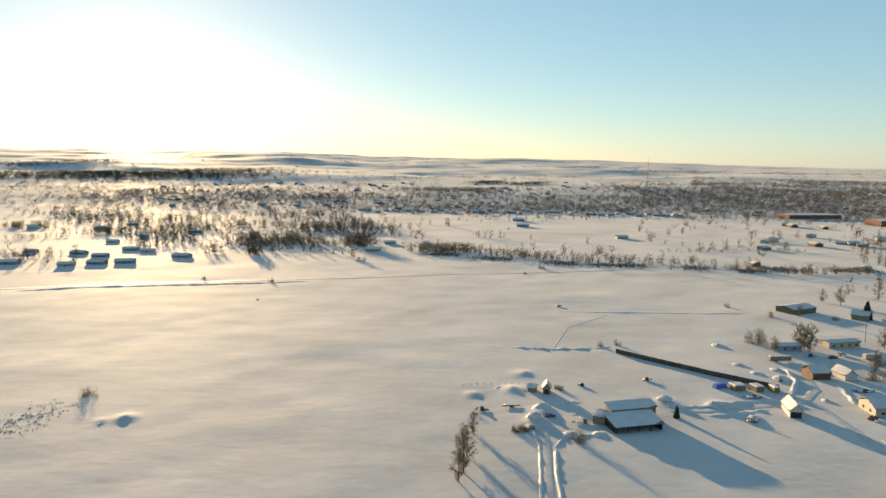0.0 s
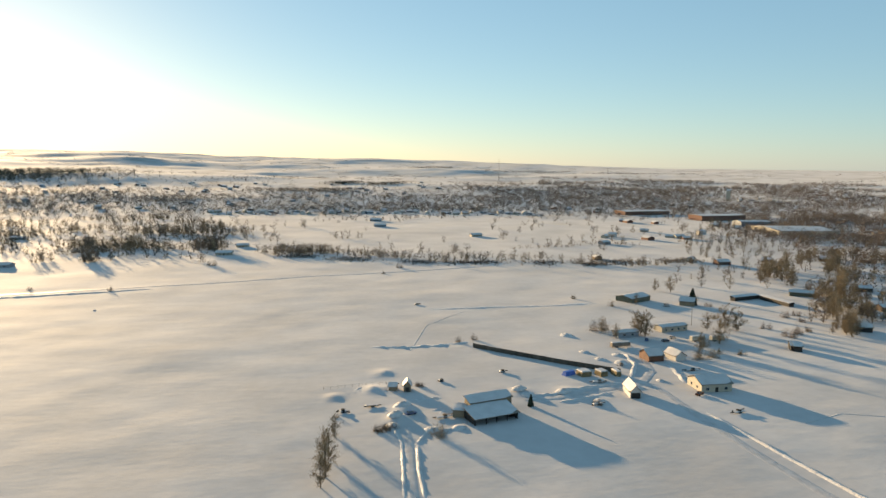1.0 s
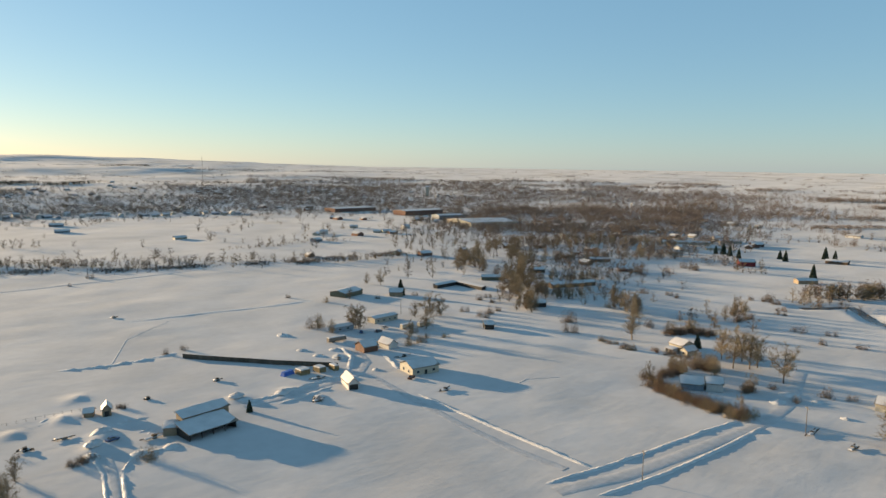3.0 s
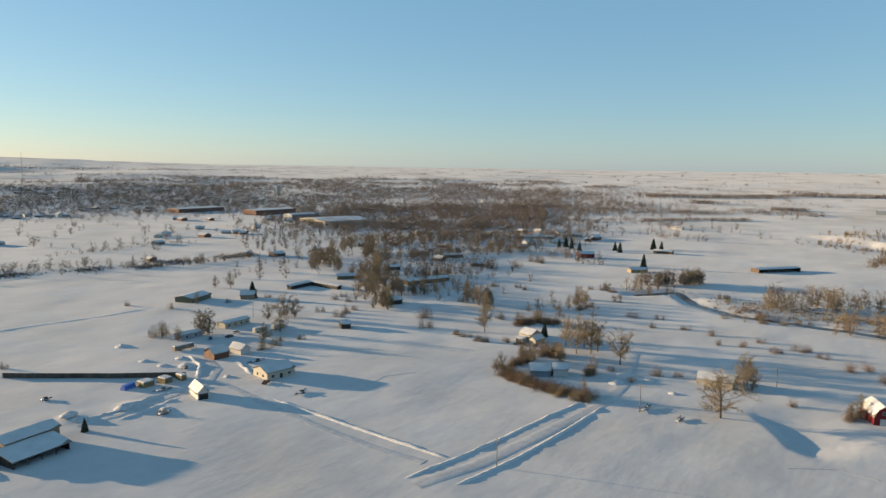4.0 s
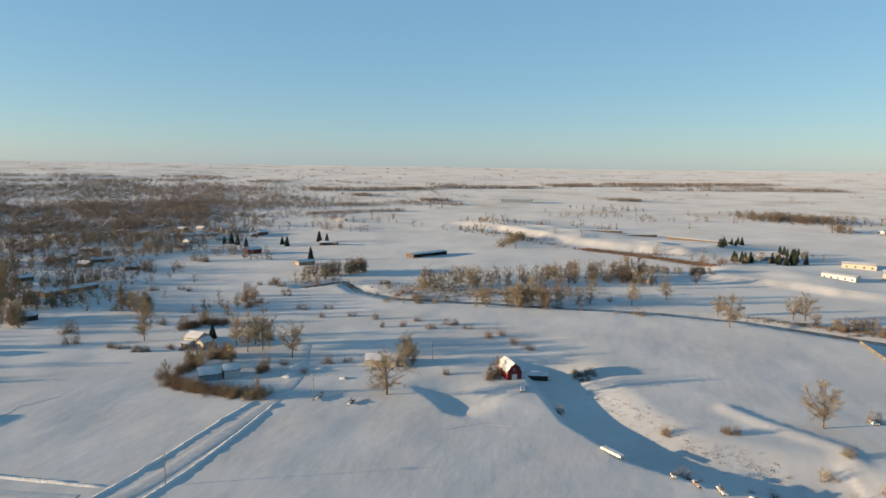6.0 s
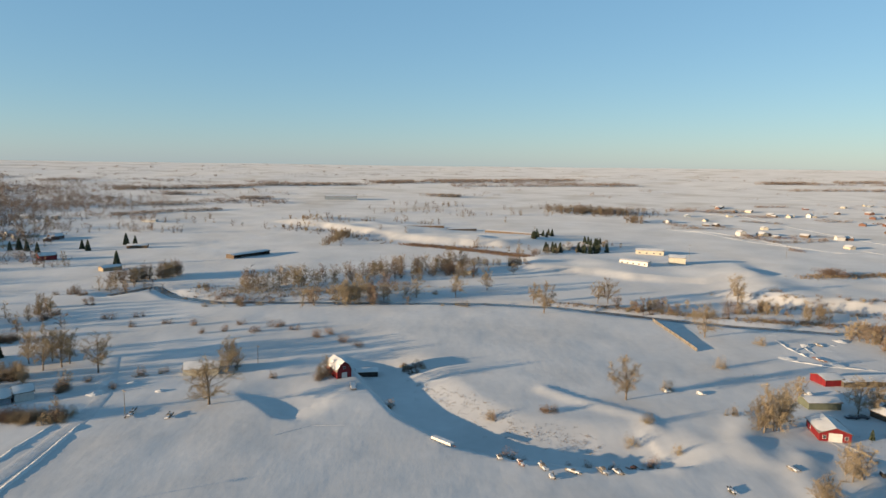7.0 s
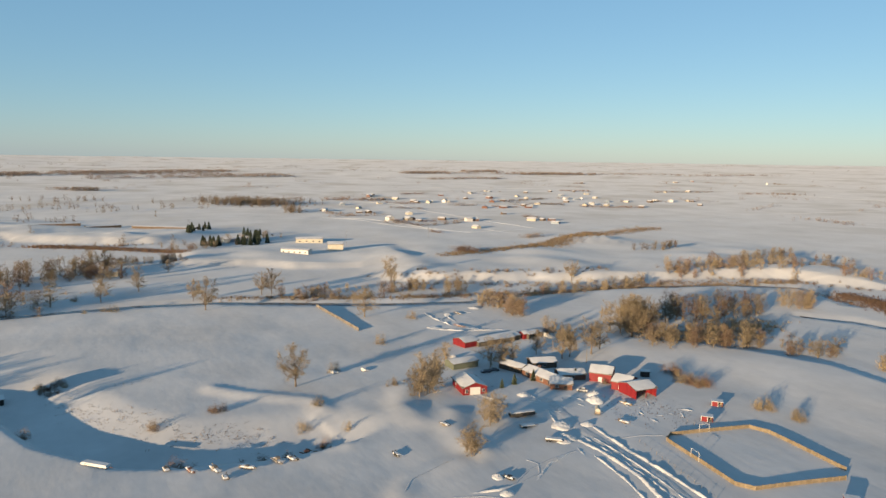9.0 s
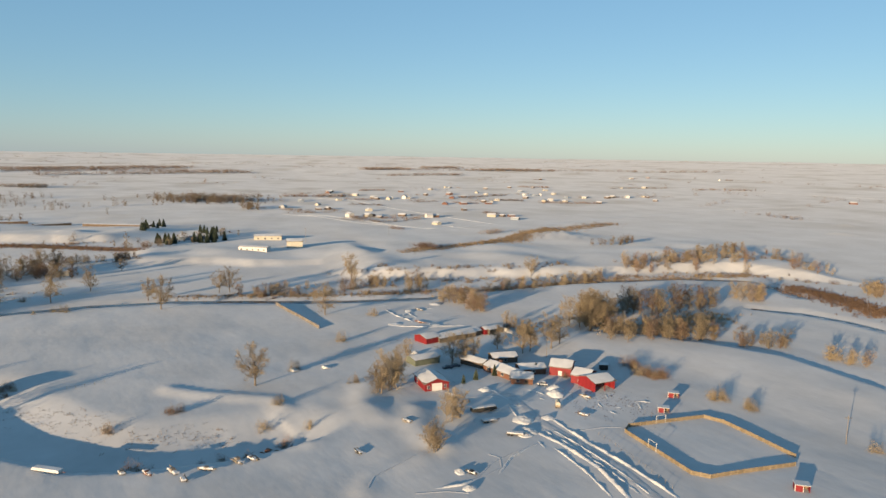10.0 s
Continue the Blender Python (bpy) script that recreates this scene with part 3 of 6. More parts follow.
KINDS = {
    "cottonwood": [bare_tree("broad bare cottonwood with pale limbs standing in snow", 10, r, s, 12, 7, 40, low=l, width=0.85, full=f) for s, r, l, f in ((1, .40, .26, .58), (2, .46, .22, .52), (3, .36, .24, .6), (4, .43, .28, .62))],
    "tree": [bare_tree("bare leafless tree with fine brown twigs in snow", 10, r, s, n, 7, 38, t, low=l, width=0.85, full=f) for s, t, r, l, n, f in ((11, 1, .32, .16, 11, .5), (12, 2, .36, .12, 7, .55), (13, 1, .28, .14, 11, .5), (14, 3, .38, .1, 5, .6))],
    "slim": [bare_tree("slim upright bare tree rising from the snow", 10, r, s, n, 6, 34, t, low=0.1, width=0.85, full=.42) for s, t, r, n in ((21, 1, .17, 13), (22, 2, .2, 8))],
    "russet": [shrub("low russet-brown bush of bare stems in snow", 3, 4.2, s) for s in (31, 32, 33)],
    "brush": [shrub("grey-brown thicket bush bare of leaves", 3, 4.0, s, twig=GREYTWIG) for s in (41, 42, 43)],
    "gold": [shrub("golden-brown bare bush lit by low sun", 3, 3.4, s, twig=TWIG) for s in (51, 52)],
    "spruce": [conifer("dark green spruce standing in snow", 10, 5.6, s) for s in (61, 62)],
}
FAR_KINDS = dict(KINDS)
FAR_KINDS["tree"] = FAR_KINDS["slim"] = FAR_KINDS["cottonwood"] = [bare_tree("bare tree", 10, r, s, n, 5, 7, t, low=l, width=2.6, reach=1.75, twig=m) for s, t, r, l, n, m in ((15, 1, .34, .1, 10, TWIG), (16, 2, .38, .08, 6, TWIG), (17, 3, .40, .06, 4, GREYTWIG), (18, 1, .28, .1, 10, TWIG), (19, 2, .30, .06, 6, RUSSET))]
FAR_KINDS["small"] = [bare_tree("bare tree", 10, r, s, n, 3, 4, t, low=0.04, twig=m, width=5.2, reach=2.4, full=.45) for s, t, r, m, n in ((71, 1, .36, TWIG, 7), (72, 2, .46, GREYTWIG, 4), (73, 2, .42, GREYTWIG, 4), (74, 1, .32, TWIG, 7), (75, 3, .5, GREYTWIG, 3))]
for kind in ("russet", "brush", "gold"):
    FAR_KINDS[kind] = [shrub("bare bush", 3, 4.2, s, 190, {"russet": RUSSET, "brush": GREYTWIG, "gold": TWIG}[kind]) for s in (81, 82)]
UNIT = {"small": 10, "cottonwood": 10, "tree": 10, "slim": 10, "russet": 3, "brush": 3, "gold": 3, "spruce": 10}
planter = random.Random(5)


def plant(kind, x, y, high, group="", wide=1.0):
    proto = planter.choice(KINDS[kind])
    size = high / UNIT[kind] * (1.2 if UNIT[kind] == 10 and kind != "spruce" else 1.1)
    m = stand(x, y, planter.uniform(0, 360), 1.0) @ Matrix.Diagonal((size * wide * planter.uniform(0.88, 1.12), size * wide * planter.uniform(0.88, 1.12), size, 1))
    ob = copy_thing(proto, m)
    if group:
        ob["group"] = group
    return ob


def row_of(kind, spots, group=""):
    """spots: x, y, height of each plant."""
    for x, y, high in spots:
        plant(kind, x, y, high, group)


def mass(spots, label, group="", seed=1):
    """Plants at the given places as one mass that nobody would count. spots: kind, x, y, height."""
    rnd = random.Random(seed)
    co, faces, mats, slots, n = [], [], [], [], 0
    z = ground([s[1] for s in spots], [s[2] for s in spots])
    for (kind, x, y, size), h in zip(spots, z):
        pick = rnd.randrange(len(FAR_KINDS[kind]))
        proto = FAR_KINDS[kind][pick]
        turn, k = rnd.uniform(0, 6.283), size / UNIT[kind]
        c, s = math.cos(turn) * k, math.sin(turn) * k
        if (kind, pick) not in shapes:
            shapes[kind, pick] = [(np.array([u.co for u in ob.data.vertices]), [tuple(f.vertices) for f in ob.data.polygons], ob.data.materials[0]) for ob in ([proto] if proto.data else proto.children)]
        for v, f, m in shapes[kind, pick]:
            co.append(np.stack([x + v[:, 0] * c - v[:, 1] * s, y + v[:, 0] * s + v[:, 1] * c, h + v[:, 2] * k], -1))
            if m not in slots:
                slots.append(m)
            faces += [tuple(i + n for i in q) for q in f]
            mats += [slots.index(m)] * len(f)
            n += len(v)
    me = bpy.data.meshes.new("thicket")
    me.from_pydata(np.concatenate(co).tolist(), [], faces)
    for m in slots:
        me.materials.append(m)
    me.polygons.foreach_set("material_index", mats)
    tagged(new("thicket", me), label, "thicket", group, "stuff")


shapes = {}


def thicket(kinds, points, width, count, low, high, group, seed=1, joined=False):
    """Plants strewn along a line; joined: as one mass that nobody would count."""
    rnd = random.Random(seed)
    p = resample(points, 2.0)
    spots = [(rnd.choice(kinds), *(c + rnd.gauss(0, width / 2.5) for c in rnd.choice(p)), rnd.uniform(low, high)) for k in range(count)]
    spots = [("tree" if size > 6.5 and kind in ("gold", "russet", "brush") else kind, x, y, size) for kind, x, y, size in spots]
    if not joined:
        for kind, x, y, size in spots:
            plant(kind, x, y, size, group)
        return
    mass(spots, "thicket of bare trees and brush in the snow", group, seed)


def twig_mass(name, p, q, width, material, rs):
    """Many narrow triangles from p to q as one mesh."""
    side = np.cross(q - p, rs.normal(size=p.shape))
    side *= (width / 2 / np.maximum(np.linalg.norm(side, axis=1), 1e-6))[:, None]
    co = np.stack([p - side, p + side, q], 1).reshape(-1, 3)
    me = bpy.data.meshes.new(name)
    me.from_pydata(co.tolist(), [], np.arange(len(co)).reshape(-1, 3).tolist())
    me.materials.append(material)
    return new(name, me)


def far_woods(name, label, spots, material, tris=26, seed=1, round_=0.45, thick=1.0):
    """Many distant bare trees as one mass: each a rounded crown of twigs over a stem. spots: x, y, height."""
    rs = np.random.RandomState(seed)
    s = np.array(spots)
    z = ground(s[:, 0], s[:, 1])
    x, y, h, z = (np.repeat(c, tris) for c in (s[:, 0], s[:, 1], s[:, 2], z))
    n = len(x)
    a, up = rs.rand(n) * 6.283, rs.beta(1.6, 1.5, n) * 0.82
    r = h * round_ * np.sqrt(rs.rand(n)) * np.sqrt(np.maximum(0.12, 1 - ((up - 0.45) / 0.5) ** 2))
    p = np.stack([x + r * np.cos(a), y + r * np.sin(a), z + h * up], -1)
    w = np.stack([np.cos(a) * .4 + rs.normal(0, .5, n), np.sin(a) * .4 + rs.normal(0, .5, n), rs.uniform(0.1, 1.1, n)], -1)
    q = p + w / np.linalg.norm(w, axis=1)[:, None] * (h * rs.uniform(0.14, 0.30, n))[:, None]
    stem = np.arange(0, n, tris)
    p[stem] = np.stack([x[stem], y[stem], z[stem] - 0.2], -1)
    q[stem] = np.stack([x[stem], y[stem], z[stem] + 0.7 * h[stem]], -1)
    return tagged(twig_mass(name, p, q, h * rs.uniform(0.012, 0.03, n) * thick, material, rs), label, "woods", kind="stuff")


def polar_spots(b0, b1, d0, d1, count, low, high, seed, patch=60, cover=0.5):
    """Random places between two bearings and two distances, gathered in clumps."""
    rnd = random.Random(seed)
    out = []
    tries = 0
    while len(out) < count and tries < count * 12:
        tries += 1
        b, d = radians(rnd.uniform(b0, b1)), math.sqrt(rnd.uniform(d0 * d0, d1 * d1))
        x, y = d * math.sin(b), d * math.cos(b)
        if float(wave(np.float64(x / patch + seed), np.float64(y / patch))) < 1 - cover + rnd.uniform(-0.1, 0.1):
            continue
        out.append((x, y, rnd.uniform(low, high)))
    return out


# ---- buildings ----
def building(name, label, category, a, b, depth, eave, rise, wall, roof=None, ridge_at=0.5, across=False, back=None, open_front=False, openings=(), snow=True, parent=None, group="", over=0.5, sink=0.3, gambrel=False):
    """A roofed building. a, b: the two ends of its front on the ground, depth: how far it reaches behind that. The ridge runs along the front, or across it;
    ridge_at: its place from front (0) to back (1); back: the height of the back eave. openings: kind, side, place along the side 0 to 1, sill, width, height."""
    roof = roof or GREY
    dx, dy = b[0] - a[0], b[1] - a[1]
    length, turn = math.hypot(dx, dy), math.degrees(math.atan2(dy, dx))
    cx, cy = (a[0] + b[0]) / 2 - dy / length * depth / 2, (a[1] + b[1]) / 2 + dx / length * depth / 2
    z = min(level(*a), level(*b), level(cx, cy))
    m = pose(cx, cy, z, 0, 0, turn)
    if across:
        m = m @ pose(0, 0, 0, 0, 0, 90)
        length, depth = depth, length
    own = parent or thing(name, label, category, m, group)
    loc = own.matrix_world.inverted() @ m if parent else Matrix.Identity(4)
    L, D, back = length / 2, depth / 2, eave if back is None else back
    ry = -D + depth * ridge_at
    rz = max(eave, back) + rise
    t = 0.18
    walls = Mesh()
    if not open_front:
        walls.box(-L, -D, -sink, L, -D + t, eave)
    walls.box(-L, D - t, -sink, L, D, back)
    kz, kd = eave + rise * 0.66, D * 0.62
    prof = [(-D + t, -sink), (D - t, -sink), (D - t, back)] + ([(kd, kz)] if gambrel else []) + ([(ry, rz)] if -D + t < ry < D - t else []) + ([(-kd, kz)] if gambrel else []) + [(-D + t, eave)]
    walls.prism(prof, -L, -L + t)
    walls.prism(prof, L - t, L)
    body = part("wall", walls, wall, own, m=loc)
    if open_front:
        posts = max(2, int(length / 4))
        for k in range(posts + 1):
            px = -L + 0.15 + (length - 0.3) * k / posts
            part("post", Mesh().box(px - .12, -D + .05, -sink, px + .12, -D + .29, eave), wall, own, m=loc)
    slope = []
    if ridge_at > 0.02:
        slope.append(((-D - over, eave - over * (rz - eave) / max(0.5, ry + D)), (ry, rz)))
    if ridge_at < 0.98:
        slope.append(((D + over, back - over * (rz - back) / max(0.5, D - ry)), (ry, rz)))
    if gambrel:
        slope = [((-D - .3, eave - .3), (-kd, kz)), ((-kd, kz), (0, rz)), ((D + .3, eave - .3), (kd, kz)), ((kd, kz), (0, rz))]
    for (y0, z0), (y1, z1) in slope:
        slab = Mesh().prism([(y0, z0), (y1, z1), (y1, z1 + .16), (y0, z0 + .16)], -L - over, L + over)
        top = part("roof", slab, roof, own, m=loc)
        if snow:
            n = 5
            cap = Mesh()
            v, f = [], []
            for i in range(n + 1):
                for j in range(n + 1):
                    u, w = i / n, j / n
                    edge = min(i, n - i, j) == 0
                    h = 0.17 if edge else 0.30 + 0.12 * random.random()
                    v.append((-L - over * .9 + (2 * L + 1.8 * over) * u, y0 * .985 + (y1 - y0 * .985) * w, z0 + (z1 - z0) * w + h))
            f = [(i * (n + 1) + j, (i + 1) * (n + 1) + j, (i + 1) * (n + 1) + j + 1, i * (n + 1) + j + 1) for i in range(n) for j in range(n)]
            if y1 < y0:
                f = [tuple(reversed(q)) for q in f]
            part("roof_snow", cap.add(v, f), ROOFSNOW, own, "snow lying on the roof", m=loc, smooth=True)
    for kind, side, u, sill, w, h in openings:
        fm = {"front": pose(-L + 2 * L * u, -D, 0), "back": pose(L - 2 * L * u, D, 0, 0, 0, 180), "left": pose(-L, D - 2 * D * u, 0, 0, 0, -90), "right": pose(L, -D + 2 * D * u, 0, 0, 0, 90)}[side]
        if kind == "window":
            win = part("window", Mesh().box(-w / 2 - .1, -.06, sill - .1, w / 2 + .1, .02, sill + h + .1), WHITE, own, "white window frame", m=loc @ fm)
            part("pane", Mesh().box(-w / 2, -.08, sill, w / 2, -.03, sill + h), GLASS, win)
        else:
            door = part("door", Mesh().box(-w / 2, -.07, sill - .2, w / 2, .02, sill + h), {"white_door": WHITE, "dark_door": DARK, "red_door": RED}[kind], own, m=loc @ fm)
            trim = Mesh().box(-w / 2 - .14, -.1, sill - .2, -w / 2, .02, sill + h + .14).box(w / 2, -.1, sill - .2, w / 2 + .14, .02, sill + h + .14).box(-w / 2, -.1, sill + h, w / 2, .02, sill + h + .14)
            part("door_frame", trim, WHITE if kind != "dark_door" else GREY, door)
    return own


def board_wall(name, label, points, high, gap, material, posts=True, category="fence", group="", skip=(), cap=None, sink=0.4):
    """A fence of board panels between posts along a line; each panel is five boards."""
    own = thing(name, label, category, pose(points[0][0], points[0][1], level(*points[0])), group)
    inv = own.matrix_world.inverted()
    count = 0
    for (ax, ay), (bx, by) in zip(points, points[1:]):
        run = math.hypot(bx - ax, by - ay)
        n = max(1, round(run / gap))
        w, turn = run / n, math.degrees(math.atan2(by - ay, bx - ax))
        panel, post = Mesh(), Mesh()
        for k in range(5):
            z0 = -sink + (high + sink) * k / 5
            panel.box(-0.02, -.025 + .012 * (k % 2), z0, w + .02, .025 + .012 * (k % 2), z0 + (high + sink) / 5 + .015)
        post.box(-.1, -.1, -sink - .2, .1, .1, high + .12, .02)
        pd, od = panel.data("panel", material), post.data("post", cap or material)
        for k in range(n + 1):
            x, y = ax + (bx - ax) * k / n, ay + (by - ay) * k / n
            if posts:
                part("post", od, None, own, m=inv @ pose(x, y, level(x, y), 0, 0, turn))
            if k < n and count not in skip:
                part("panel", pd, None, own, m=inv @ pose(x, y, level(x, y), 0, 0, turn))
            count += 1
    return own


# ---- the near farm: open-fronted barn, sheds, houses ----
# lower walls take DARK: the shade under the roof is put into their colour
barn = building("saltbox_barn", "long open-fronted barn with a two-step snowy roof", "barn", (62.3, 232.0), (80.1, 236.3), 9.6, 2.7, 0.2, DARK, ridge_at=0.98, back=4.2, open_front=True, over=0.6)
building("upper_barn", "", "", (62.9, 242.2), (80.7, 246.5), 4.8, 5.2, 0.3, TAN, ridge_at=0.97, back=6.3, over=0.5, parent=barn)
building("annex", "", "", (56.0, 241.9), (60.1, 240.4), 6, 3.0, 0.6, TAN, ridge_at=0.9, parent=barn)
building("garden_shed", "small tan gabled shed in the snow", "shed", (42.1, 274.2), (45.2, 273.7), 5, 3.0, 1.8, TAN, across=True, openings=[("dark_door", "left", .5, 0, 1.6, 2.1)])
building("low_hut", "low tan hut half buried in snow", "shed", (36.2, 276.9), (39.2, 275.9), 4, 2.0, 1.0, TAN)
# boards coloured dark for the shade on the side facing the yard
board_wall("windbreak_fence", "long weathered board windbreak fence in a dark shaded tone", [(88.9, 338.2), (105.8, 319.3), (122.4, 301.0), (144.6, 281.7)], 2.3, 4.5, GREYDARK)
building("farmhouse", "white farmhouse with a snow-covered gable roof", "house", (166.6, 250.8), (180.6, 250.0), 12, 3.6, 2.2, CREAM, openings=[("dark_door", "front", .5, 0, 1.2, 2.1), ("window", "front", .2, 1, 1.4, 1.2), ("window", "front", .8, 1, 1.4, 1.2), ("window", "left", .3, 1, 1.2, 1.2), ("window", "left", .7, 1, 1.2, 1.2)])
building("garage", "white gabled garage with a dark open door", "garage", (133.1, 249.7), (137.6, 248.8), 11, 3.0, 2.4, WHITE, across=True, openings=[("dark_door", "left", .5, 0, 3.6, 2.3)])
building("outbuilding", "small white gabled outbuilding", "shed", (182.0, 296.8), (187.8, 297.6), 9, 2.6, 2.2, WHITE, across=True)
building("brick_cottage", "orange-brown cottage with a snowy roof", "house", (167.7, 297.5), (176.0, 297.8), 9, 3.2, 2.4, CEDAR)
building("mobile_home", "long pale mobile home with a snowy roof", "mobile home", (204.0, 348.7), (222.1, 351.8), 7, 3.2, 0.8, CREAM, openings=[("window", "front", u, 1, 1.4, 1) for u in (.15, .4, .65, .88)])
building("mobile_home", "grey mobile home with a snowy roof", "mobile home", (173.6, 342.5), (186.9, 343.8), 6, 3.0, 0.8, BLUEGREY, openings=[("window", "front", u, 1, 1.6, 1) for u in (.3, .7)])
building("machine_shed", "green sheet-metal machine shed with snow on the roof", "shed", (226.3, 428.4), (245.0, 436.7), 14, 3.2, 1.6, GREEN)
building("log_cottage", "small tan cottage beside a spruce", "house", (256.8, 417.9), (264.3, 412.0), 9, 3.2, 2.4, TAN)
building("cattle_shelter", "long low dark cattle shelter open to the yard", "shed", (305.4, 425.8), (328.3, 430.7), 4, 2.8, 0.6, DARK, ridge_at=0.9)
building("cattle_shelter", "long low dark cattle shelter open to the yard", "shed", (328.3, 430.7), (329.6, 400.4), 4, 2.8, 0.6, DARK, ridge_at=0.9)

# ---- the hedged yard, cottonwood and red barn ----
building("yellow_house", "cream two-storey house among bare trees", "house", (305.9, 214.2), (304.3, 205.4), 9, 3.8, 2.4, CREAM, openings=[("window", "front", .25, 1, 1.2, 1.3), ("window", "front", .7, 1, 1.2, 1.3), ("window", "left", .5, 1, 1.2, 1.3)])
yellow = bpy.data.objects["yellow_house"]
building("wing", "", "", (301.5, 204.5), (300.6, 199.5), 7, 3.0, 1.8, CREAM, across=True, parent=yellow, openings=[("window", "left", .5, 1, 1.2, 1.2)])
building("porch", "", "", (299.9, 212.2), (299.1, 207.4), 4, 2.4, 0.5, WHITE, ridge_at=.95, open_front=True, parent=yellow)
building("quonset", "white rounded shed with snow on the roof", "shed", (260.9, 162.9), (264.9, 157.6), 8, 3.6, 1.8, WHITE)
building("bungalow", "low house with a broad snowy roof inside the hedge", "house", (254.1, 171.0), (259.7, 163.5), 10, 2.8, 2.2, BLUEGREY)
building("red_barn", "red gambrel barn with snow on its roof", "barn", (293.1, 41.8), (296.5, 36.0), 12, 3.2, 4.2, RED, across=True, gambrel=True, openings=[("white_door", "left", .5, 0, 2.2, 2.4), ("window", "left", .5, 4.2, 1.0, 1.0)])
building("lean_to", "low dark lean-to shed beside the red barn", "shed", (307.3, 35.0), (308.9, 25.3), 5, 2.4, 0.5, DARK, ridge_at=.9)
building("white_cottage", "pale cottage behind a large cottonwood", "house", (296.0, 110.3), (298.3, 95.5), 9, 3.0, 2.0, CREAM)

# ---- the ranch ----
building("red_workshop", "red gabled workshop with white garage door and snowy roof", "barn", (230.6, -136.4), (228.5, -146.5), 14, 3.2, 1.9, RED, across=True, openings=[("white_door", "left", .5, 0, 4.2, 3.0), ("window", "left", .15, 1, 1.0, 1.2), ("window", "left", .85, 1, 1.0, 1.2), ("window", "back", .3, 1, 1.0, 1.2)])
building("stable", "green and tan stable with a snowy roof", "stable", (261.9, -149.9), (262.3, -163.3), 8, 3.0, 1.0, GREEN)
building("red_shed", "small red shed with white trim and snowy roof", "shed", (290.6, -173.2), (291.9, -182.1), 10, 3.0, 1.4, RED)
lodge = building("ranch_house", "low cedar-sided ranch house with rambling snowy roofs", "house", (243.2, -174.6), (222.1, -176.3), 8.5, 2.7, 1.5, CEDAR, openings=[("window", "front", u, 1, 1.6, 1.2) for u in (.15, .4, .6, .85)])
building("wing", "", "", (221.6, -173.6), (216.4, -181.0), 9, 2.6, 1.4, CEDAR, parent=lodge, openings=[("window", "front", .3, 1, 1.4, 1.1), ("dark_door", "front", .7, 0, 1.2, 2.0)])
building("wing", "", "", (229.0, -184.6), (224.9, -195.6), 8, 2.6, 1.4, CEDAR, parent=lodge, openings=[("window", "front", .5, 1, 1.6, 1.1)])
building("wing", "", "", (248.6, -184.2), (244.9, -195.5), 8, 2.8, 1.3, BROWN, parent=lodge, openings=[("window", "front", .5, 1, 1.6, 1.1)])
building("wing", "", "", (256.6, -171.1), (245.0, -175.0), 7, 2.5, 1.1, BROWN, parent=lodge)
part("chimney", Mesh().box(-.5, -.5, 2.5, .5, .5, 5.0), BRICK, lodge, "brick chimney", m=lodge.matrix_world.inverted() @ pose(238.5, -180.5, level(238.5, -180.5)))
building("red_stable", "red stable with white trim and snowy roof", "stable", (223.3, -196.2), (216.0, -202.1), 11, 4.0, 2.0, RED, openings=[("white_door", "front", .5, 0, 1.4, 2.2)])
building("red_stable", "red stable with white trim and snowy roof", "stable", (210.3, -196.9), (203.6, -200.2), 11, 3.6, 1.8, RED, openings=[("window", "front", .5, 1, 1.0, 1.0)])
building("red_stable", "red open-fronted stable with snowy roof", "stable", (195.7, -196.6), (194.7, -207.0), 11, 3.8, 1.6, RED, open_front=True)
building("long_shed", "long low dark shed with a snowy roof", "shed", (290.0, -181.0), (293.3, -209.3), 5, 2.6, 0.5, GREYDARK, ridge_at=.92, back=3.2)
building("hay_shelter", "small shelter under a square snowy roof", "shelter", (291.1, -195.3), (291.3, -204.2), 6, 2.6, 1.0, GREY, open_front=True)
building("red_shed", "tiny bright red shed by a dark shelter", "shed", (292.8, -211.2), (293.1, -214.8), 4, 3.0, 1.0, RED)
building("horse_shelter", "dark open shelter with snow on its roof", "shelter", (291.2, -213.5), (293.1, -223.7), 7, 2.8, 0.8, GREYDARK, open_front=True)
board_wall("corral_wall", "pale board wall along the corral", [(295.6, -225.6), (289.0, -225.2), (283.0, -225.2)], 2.0, 3.0, WHITE)
building("stock_box", "dark boxy stock trailer standing in snow", "trailer", (216.4, -220.4), (214.3, -223.3), 3, 2.6, 0.2, DARK)
ARENA = [(160.6, -176.1), (127.8, -169.4), (123.1, -172.1), (115.2, -203.9)]
ARENA2 = [(118.8, -210.1), (149.1, -215.1), (155.7, -212.7), (163.4, -181.0), (160.6, -176.1)]
board_wall("riding_arena", "yellow-brown board fence round a snowy riding arena", ARENA, 1.3, 2.6, BOARD, cap=TAN, group="arena fence")
board_wall("riding_arena", "yellow-brown board fence round a snowy riding arena", ARENA2, 1.3, 2.6, BOARD, cap=TAN, group="arena fence")
board_wall("windbreak_fence", "tan board windbreak with deep shade behind", [(411.6, -135.5), (378.0, -136.7), (345.4, -137.5)], 1.7, 4.0, GREY)

# ---- trees and bushes, space by space ----
FIELD, YARD, RIVERSIDE, RANCH = "bushes in the field", "trees round the farmyard", "trees along the river", "trees round the ranch"
